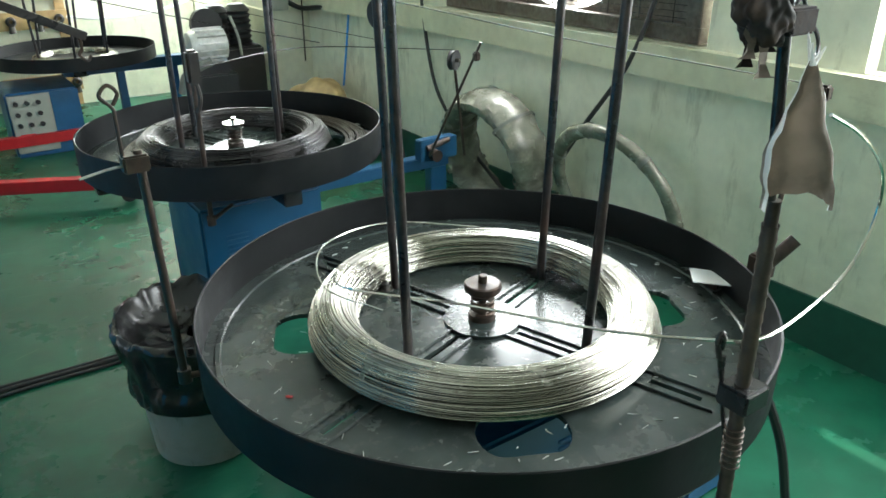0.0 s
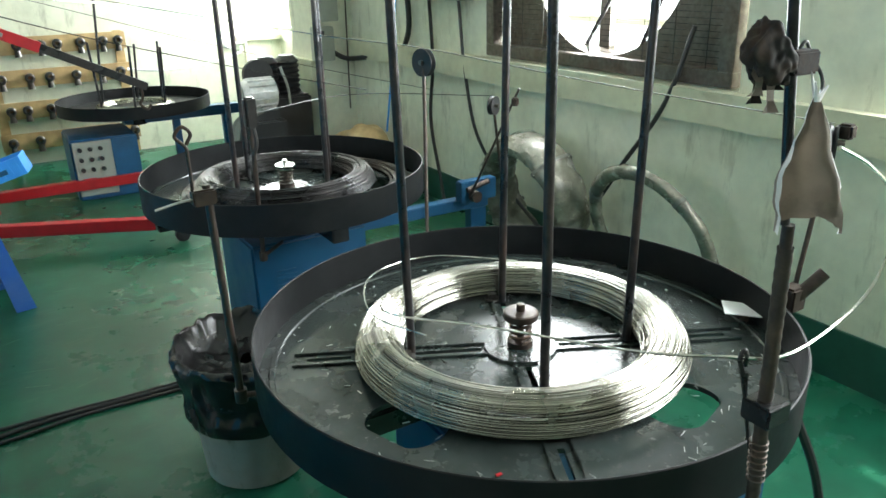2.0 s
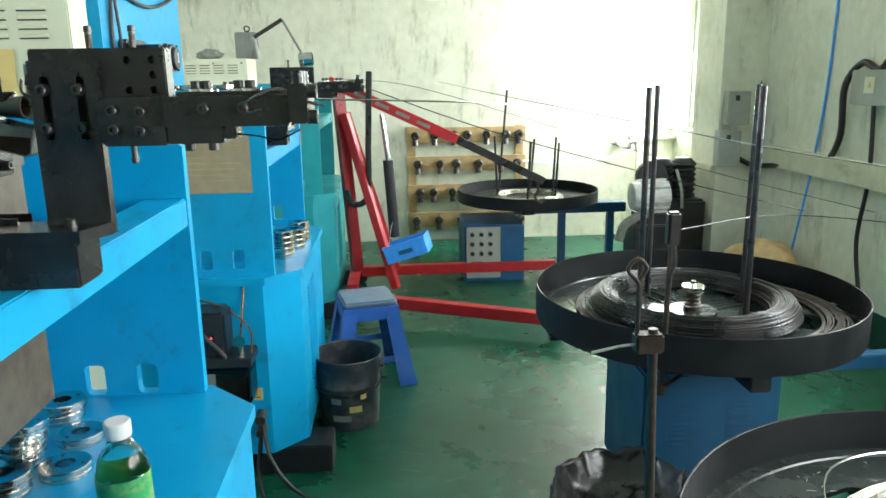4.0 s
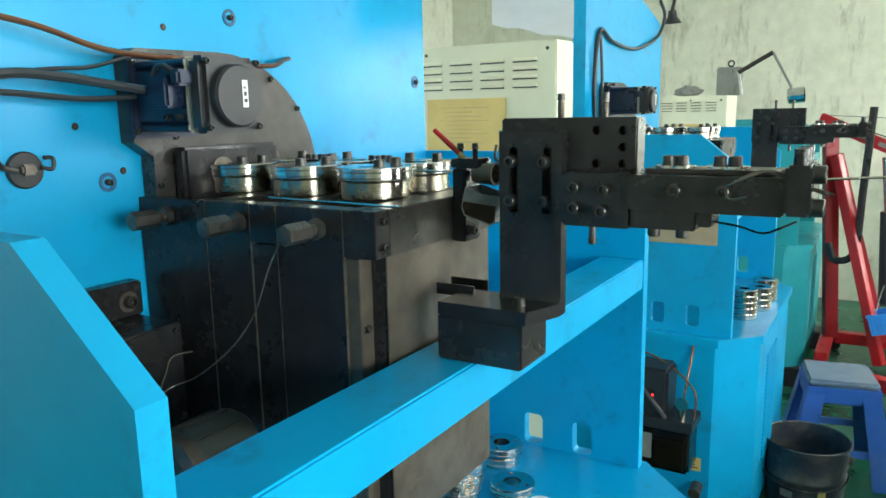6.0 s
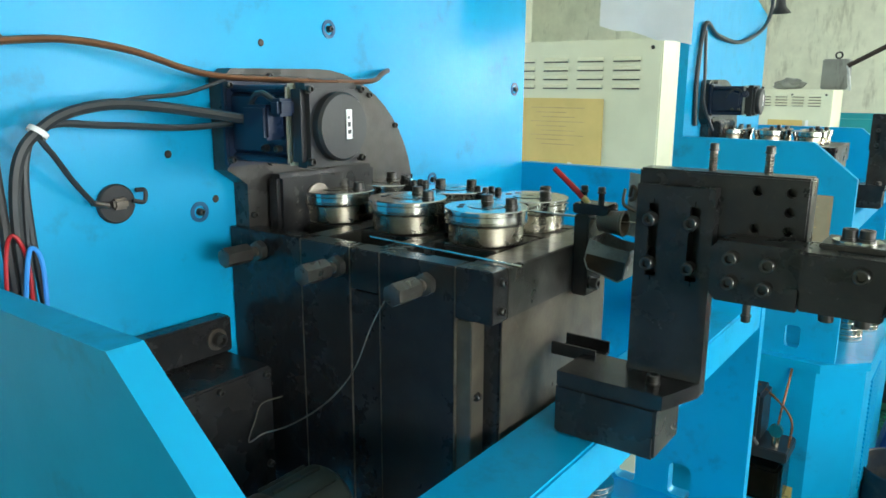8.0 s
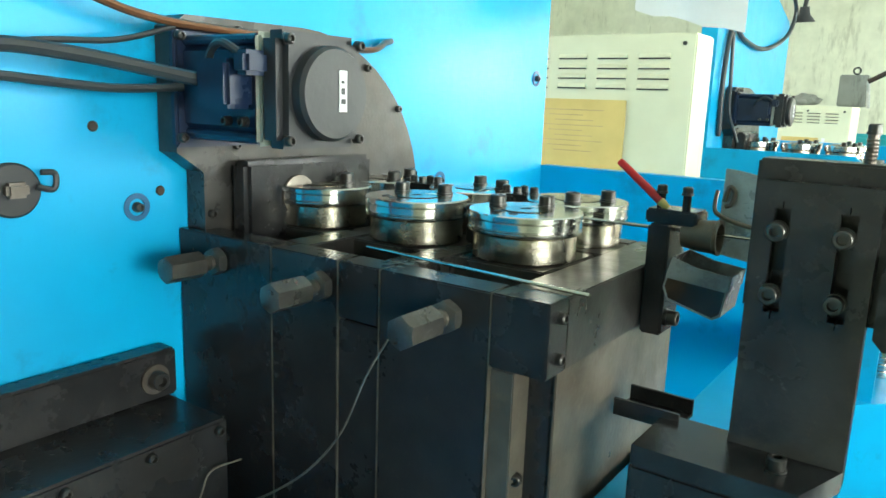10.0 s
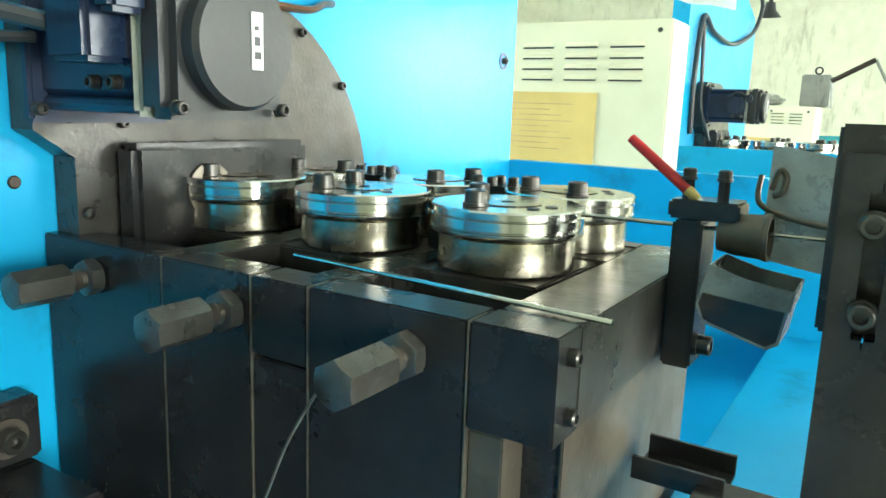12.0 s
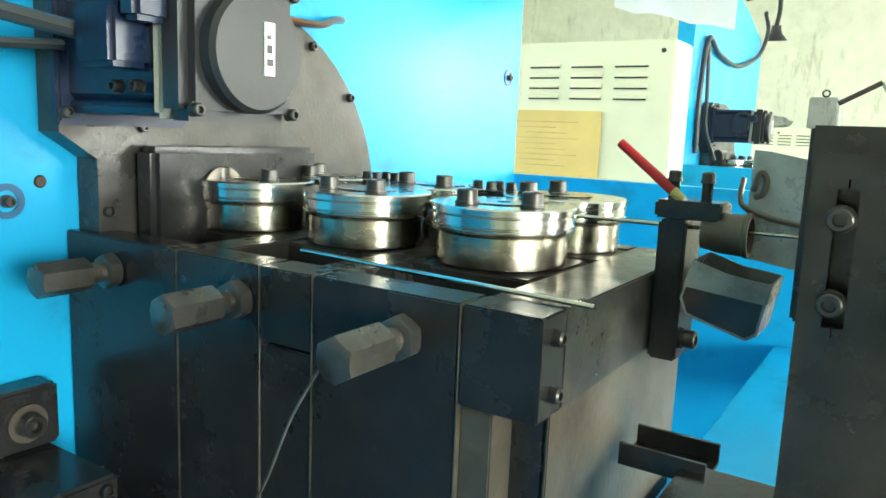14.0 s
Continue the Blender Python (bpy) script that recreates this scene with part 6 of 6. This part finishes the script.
cable("wall_conduit", "thick black conduit swinging between the switch boxes", [(3.62, 4.57, 1.0), (3.74, 4.5, 0.93), (3.81, 4.2, 0.96), (3.81, 3.75, 1.0), (3.81, 3.55, 1.2), (3.81, 3.55, 1.52), (3.80, 3.38, 1.66), (3.80, 3.22, 1.62), (3.80, 3.10, 1.70), (3.80, 2.9, 1.72), (3.80, 2.85, 1.64)], 0.020, RUBBER)
cable("wall_cable", "black cable hanging down from the switch box", [(3.81, 3.25, 1.42), (3.81, 3.22, 1.0), (3.80, 3.25, 0.6), (3.78, 3.1, 0.2), (3.7, 2.9, 0.02)], 0.013, RUBBER)
cable("wall_cable", "black cable hanging down from the switch box", [(3.81, 2.88, 1.42), (3.80, 2.80, 1.0), (3.79, 2.65, 0.6), (3.76, 2.3, 0.35), (3.6, 1.7, 0.22)], 0.011, RUBBER)
cable("wall_cable", "black cable slanting down from the fan window", [(3.83, 1.00, 1.35), (3.80, 1.06, 1.10), (3.78, 1.14, 0.92), (3.76, 1.32, 0.66), (3.74, 1.45, 0.45)], 0.012, RUBBER)
cable("wall_cable", "thin pale blue cable on the wall", [(3.84, 3.75, 2.6), (3.84, 3.78, 1.6), (3.83, 3.85, 1.0), (3.80, 3.95, 0.4)], 0.008, CRATE)
cable("wall_cable", "thin brown cable down the pillar", [(3.80, 4.585, 1.55), (3.79, 4.58, 1.2), (3.78, 4.58, 0.5)], 0.006, ROD)

# ---- far end: hoist, third decoiler, motors, tool board ----
cr = thing("engine_hoist", "red folding engine hoist with black extension boom", "hoist")


def beam(name, a, b, w, mat, label="", up=(0, 0, 1)):
    a, b = Vector(a), Vector(b)
    m = along(a, b)
    bm = B()
    box(bm, -w / 2, w / 2, -w / 2, w / 2, 0, (b - a).length, 0.004)
    bm.transform(m)
    return part(name, bm, mat, cr, label)


beam("leg", (0.75, 4.02, 0.13), (2.05, 3.40, 0.13), 0.075, RED)
beam("leg", (0.75, 4.75, 0.13), (2.30, 4.78, 0.13), 0.075, RED)
beam("base_bar", (0.72, 3.95, 0.21), (0.72, 4.85, 0.21), 0.07, RED)
beam("rear_bar", (0.50, 4.15, 0.10), (0.80, 4.05, 0.12), 0.06, RED)
beam("mast", (0.74, 4.35, 0.24), (0.66, 4.32, 1.52), 0.075, RED)
beam("brace", (1.02, 4.10, 0.17), (0.70, 4.25, 1.38), 0.055, RED)
beam("brace", (1.02, 4.60, 0.17), (0.70, 4.40, 1.38), 0.055, RED)
beam("boom", (0.60, 4.3, 1.60), (1.48, 4.3, 1.185), 0.07, RED)
beam("extension", (1.44, 4.3, 1.204), (2.10, 4.3, 0.875), 0.056, BLACK, "black extension boom")
bm = B()
rod(bm, (1.02, 4.3, 0.50), (0.99, 4.3, 1.05), 0.038, 18)
part("jack", bm, CAP, cr)
bm = B()
rod(bm, (0.99, 4.3, 1.05), (0.955, 4.3, 1.37), 0.017, 14)
part("jack_ram", bm, STEEL, cr)
bm = B()
tube(bm, [(0.88, 4.22, 1.66), (0.86, 4.2, 1.2), (0.84, 4.2, 0.82), (0.74, 4.2, 0.76), (0.70, 4.2, 0.86)], 0.022)
part("jack_handle", bm, BLACK, cr)
bm = B()
tube(bm, [(2.06, 4.3, 0.87), (2.06, 4.3, 0.80), (2.04, 4.3, 0.76), (2.08, 4.3, 0.72), (2.11, 4.3, 0.75)], 0.011)
part("hook", bm, ROD, cr)
for k in range(4):
    bm = B()
    u = 0.25 + 0.16 * k
    c = Vector((0.60 + 0.88 * u, 4.262, 1.60 - 0.415 * u))
    d = Vector((0.88, 0, -0.415)).normalized()
    n = Vector((0.415, 0, 0.88)).normalized()
    q = [c - d * 0.05 - n * 0.012, c + d * 0.05 - n * 0.012, c + d * 0.05 + n * 0.012, c - d * 0.05 + n * 0.012]
    lo, hi = [bm.verts.new(v) for v in q], [bm.verts.new(v - Vector((0, 0.0015, 0))) for v in q]
    bm.faces.new(lo), bm.faces.new(hi)
    for i in range(4):
        bm.faces.new((lo[i], lo[(i + 1) % 4], hi[(i + 1) % 4], hi[i]))
    bmesh.ops.recalc_face_normals(bm, faces=bm.faces[:])
    part("print_bar", bm, PAIL, cr, smooth=0)
for x, y in ((0.52, 4.16), (0.74, 4.88), (2.02, 3.42), (2.28, 4.78)):
    bm = B()
    rod(bm, (x, y - 0.02, 0.045), (x, y + 0.02, 0.045), 0.045, 20)
    w = part("wheel", bm, RUBBER, cr)
    bm = B()
    box(bm, x - 0.02, x + 0.02, y - 0.03, y + 0.03, 0.088, 0.098)
    part("caster_fork", bm, GREYSTEEL, w)
ck = thing("plastic_crate", "light blue plastic crate hung on the hoist", "crate")
bm = B()
for b in ((-0.15, 0.15, -0.10, 0.10, 0, 0.006), (-0.15, 0.15, -0.10, -0.095, 0.006, 0.12), (-0.15, 0.15, 0.095, 0.10, 0.006, 0.12), (-0.15, -0.145, -0.095, 0.095, 0.006, 0.12), (0.145, 0.15, -0.095, 0.095, 0.006, 0.12), (-0.155, 0.155, -0.105, -0.1, 0.105, 0.12)):
    box(bm, *b)
for k in range(6):
    box(bm, -0.13 + 0.05 * k, -0.125 + 0.05 * k, -0.103, -0.1002, 0.01, 0.104)
part("crate", bm, CRATE, ck)
bm = B()
box(bm, -0.05, 0.05, -0.1065, -0.1035, 0.04, 0.07)
part("print_bar", bm, BLUE_DARK, ck, smooth=0)
ck.matrix_basis = pose(1.13, 4.12, 0.40, 0, -18, -12)
bm = B()
tube(bm, [(-0.13, 0, 0.11), (-0.10, 0.08, 0.20), (-0.06, 0.14, 0.28)], 0.004)
part("hanging_cord", bm, PAIL, ck)

d3 = thing("wire_decoiler", "small blue wire decoiler with black tray", "decoiler", (2.145, 5.2, -0.323))
d3.scale = (1.198, 1.198, 1.198)
tb = part("turntable", lathe(B(), [(0, 0.765), (0.49, 0.765), (0.49, 0.845), (0.485, 0.845), (0.48, 0.775), (0, 0.775)], 64), RIM, d3)
for a, h, l in ((25, 0.42, 0.02), (75, 0.40, 0.03), (150, 0.75, 0.06), (190, 0.45, -0.02), (260, 0.42, 0.02), (320, 0.40, 0.02)):
    c, s = 0.22 * math.cos(radians(a)), 0.22 * math.sin(radians(a))
    bm = B()
    rod(bm, (c, s, 0.77), (c + l, s, 0.77 + h), 0.008, 8)
    part("pole", bm, POLE, tb)
bm = B()
box(bm, -0.48, -0.08, -0.36, 0.10, 0.271, 0.66, 0.01)
part("cabinet", bm, BLUE_DARK, d3)
bm = B()
box(bm, -0.47, -0.24, -0.3665, -0.3605, 0.30, 0.65, 0.003)
cp = part("control_panel", bm, GREYBOX, d3, "pale control panel with knobs")
for i in range(3):
    for j in range(3):
        bm = B()
        rod(bm, (-0.43 + 0.06 * i, -0.367, 0.60 - 0.065 * j), (-0.43 + 0.06 * i, -0.385, 0.60 - 0.065 * j), 0.014, 12)
        part("knob", bm, CAP, cp)
bm = B()
box(bm, -0.44, -0.36, -0.3695, -0.3675, 0.395, 0.415)
part("print_bar", bm, REDPL, cp, smooth=0)
for x, y in ((0.25, 0.0), (0.6, 0.0)):
    bm = B()
    box(bm, x - 0.025, x + 0.025, y - 0.025, y + 0.025, 0.27, 0.664, 0.003)
    part("leg", bm, BLUE_DARK, d3)
bm = B()
box(bm, -0.10, 0.70, -0.045, 0.045, 0.665, 0.735, 0.004)
part("arm", bm, BLUE_BASE, d3)
bm = B()
rod(bm, (0, 0, 0.66), (0, 0, 0.764), 0.06, 18)
part("spindle", bm, BLACK, d3)
c3 = coil_of_wire("wire_coil", 0.24, 0.30, 0.03, 26, 0.003, WIRE, "small coil of bright wire in the far tray", 9, 48)
c3.matrix_basis = pose(2.145, 5.2, 0.608)

em = thing("electric_motor", "grey cast electric motor with cooling fins", "motor", (2.95, 4.45, 0))
bm = B()
lathe(bm, [(0, 0), (0.06, 0), (0.10, 0.01), (0.11, 0.04), (0.11, 0.26), (0.105, 0.28), (0, 0.28)], 32, along((-0.16, 0, 0.72), (0.2, 0, 0.72)))
em_body = part("housing", bm, CAST, em)
for k in range(14):
    a = radians(360 * k / 14)
    bm = B()
    box(bm, -0.10, 0.11, -0.003, 0.003, 0.108, 0.130)
    bm.transform(Matrix.Translation((0, 0, 0.72)) @ pose(0, 0, 0, math.degrees(a), 0, 0))
    part("fin", bm, CAST, em_body)
bm = B()
box(bm, -0.12, 0.12, -0.09, 0.09, 0.52, 0.60, 0.006)
box(bm, -0.16, 0.16, -0.13, 0.13, 0.0, 0.52, 0.01)
part("pedestal", bm, CAP, em)
bm = B()
tube(bm, [(-0.25, -0.05, 0.40), (-0.22, -0.08, 0.52), (-0.12, -0.08, 0.58), (-0.02, -0.10, 0.62)], 0.035)
part("guard", bm, PAIL, em, "pale curved guard")
cp2 = thing("air_compressor", "dark oily compressor pump with belt wheel", "compressor", (3.28, 4.75, 0))
bm = B()
box(bm, -0.22, 0.16, -0.16, 0.16, 0, 0.66, 0.02)
part("frame", bm, RUBBER, cp2)
for x in (-0.16, 0.02):
    bm = B()
    lathe(bm, [(0.0, 0.0), (0.085, 0.0)] + [(0.085 + 0.02 * (k % 2), 0.02 * k) for k in range(15)] + [(0.06, 0.31), (0, 0.31)], 24, Matrix.Translation((x, 0, 0.66)))
    part("cylinder", bm, CAP, cp2)
bm = B()
rod(bm, (-0.28, -0.12, 0.85), (-0.28, -0.17, 0.85), 0.12, 28)
rod(bm, (-0.28, -0.12, 0.85), (-0.16, 0, 0.85), 0.02, 10)
part("belt_wheel", bm, CAP, cp2)
bm = B()
tube(bm, [(-0.10, -0.18, 0.90), (-0.06, -0.2, 0.75), (-0.04, -0.18, 0.60)], 0.012)
part("hose", bm, GREYBOX, cp2)

tbd = thing("tool_rack", "pale wooden rack holding rows of metal tool holders", "rack")
for k, z in enumerate((0.98, 0.70, 0.42, 0.14)):
    bm = B()
    box(bm, 1.15, 2.33, YB - 0.05, YB - 0.026, z, z + 0.15, 0.004)
    pk = part("plank", bm, WOOD, tbd)
    for j in range(6 if k % 2 else 7):
        x = 1.24 + j * (0.17 if k % 2 == 0 else 0.20) + 0.02 * ((j * 7 + k) % 3)
        bm = B()
        lathe(bm, [(0.018, 0), (0.035, 0), (0.042, 0.02), (0.042, 0.05), (0.03, 0.06), (0.018, 0.06)], 14, along((x, YB - 0.051, z + 0.08), (x, YB - 1, z + 0.06)), closed=True)
        rod(bm, (x, YB - 0.07, z + 0.05), (x, YB - 0.075, z - 0.02), 0.022, 10, 0.03)
        part("tool_holder", bm, BLACK2, pk)
for x in (1.20, 2.27):
    bm = B()
    box(bm, x - 0.04, x + 0.04, YB - 0.025, YB - 0.001, 0.0, 1.14, 0.003)
    part("upright", bm, WOOD, tbd)
cable("wall_hose", "white hose hanging below the end window", [(3.42, YB - 0.03, 0.92), (3.36, YB - 0.10, 0.86), (3.0, YB - 0.12, 0.78), (2.6, YB - 0.12, 0.76), (2.3, YB - 0.08, 0.79)], 0.012, PAPER, "hose")
hp = thing("hose_reel", "round white valve on the wall pipe", "valve")
bm = B()
rod(bm, (3.30, YB - 0.10, 0.95), (3.30, YB - 0.02, 0.95), 0.05, 20)
rod(bm, (3.30, YB - 0.05, 0.95), (3.48, YB - 0.05, 0.96), 0.012, 10)
part("valve", bm, PAPER, hp)
bm = B()
rod(bm, (3.46, YB - 0.05, 0.30), (3.46, YB - 0.05, 0.96), 0.018, 10)
part("pipe", bm, CREAM, hp)

# ---- litter on the turntable, floor scuffs ----
rng = random.Random(11)
bm = B()
for k in range(90):
    a, r = rng.uniform(0, 6.283), rng.uniform(0.44, 0.63)
    x, y, l, d = r * math.cos(a), r * math.sin(a), rng.uniform(0.004, 0.022), rng.uniform(0, 3.14)
    rod(bm, (x, y, 0.6735), (x + l * math.cos(d), y + l * math.sin(d), 0.6738), 0.0008, 5)
me = bpy.data.meshes.new("clippings")
bm.to_mesh(me)
bm.free()
me.materials.append(CAST)
litter = tagged(new("wire_clippings", me), "short wire clippings and dust on the turntable", "debris", kind="stuff")
litter.matrix_basis = pose(2.19, 0.083, 0)
rd = thing("red_tag", "small red plastic scrap on the turntable", "scrap", (2.19, 0.083, 0))
bm = B()
box(bm, -0.36, -0.345, -0.40, -0.392, 0.6735, 0.676, 0.001)
part("scrap", bm, REDPL, rd)
bm = B()
for k in range(70):
    a, l, d = (rng.uniform(0.9, 2.4), rng.uniform(1.6, 5.6)), rng.uniform(0.02, 0.16), rng.gauss(0.15, 0.35)
    x, y = a
    c, s = math.cos(d), math.sin(d)
    w = rng.uniform(0.002, 0.006)
    q = [(x, y), (x + l * c, y + l * s), (x + l * c - w * s, y + l * s + w * c), (x - w * s, y + w * c)]
    bm.faces.new([bm.verts.new((u, v, 0.0012)) for u, v in q])
SCUFF = material("scuffed_floor", (0.10, 0.20, 0.13), 0.6, 0, 0.2, 30)
sc = part("floor_scuffs", bm, SCUFF, None, smooth=0)
tagged(sc, "pale scratches and scuff marks on the floor", "scuff", kind="stuff")


def motions():
    """The turntable slows to a stop with its coil; the feed rollers creep round."""
    spin = [(0.0, -161.8), (0.3, -144), (0.6, -128), (0.9, -120), (1.3, -117), (1.8, -116.4), (14.0, -116.4)]
    walk(table1, [(t, pose(0, 0, 0, 0, 0, a)) for t, a in spin])
    walk(coil1, [(t, pose(2.19, 0.083, 0.6755, 0, 0, a)) for t, a in spin])
    walk(litter, [(t, pose(2.19, 0.083, 0, 0, 0, a)) for t, a in spin])
    walk(rd, [(t, pose(2.19, 0.083, 0, 0, 0, a + 116.4)) for t, a in spin])
    for k, r in enumerate(rollers1):
        s = 1 if k < 3 else -1
        x, y, z = r.location
        start = (-12, -30, -12, 60, 110, 20)[k]
        walk(r, [(t, pose(x, y, z, 0, 0, start + s * a)) for t, a in ROLL])


ROLL = [(0.0, -225), (2.0, -160), (4.2, -90), (6.3, -20), (7.5, 20), (8.2, 45), (10.3, 105), (11.0, 140), (11.8, 166), (12.5, 186), (13.3, 222), (14.0, 255)]
motions()
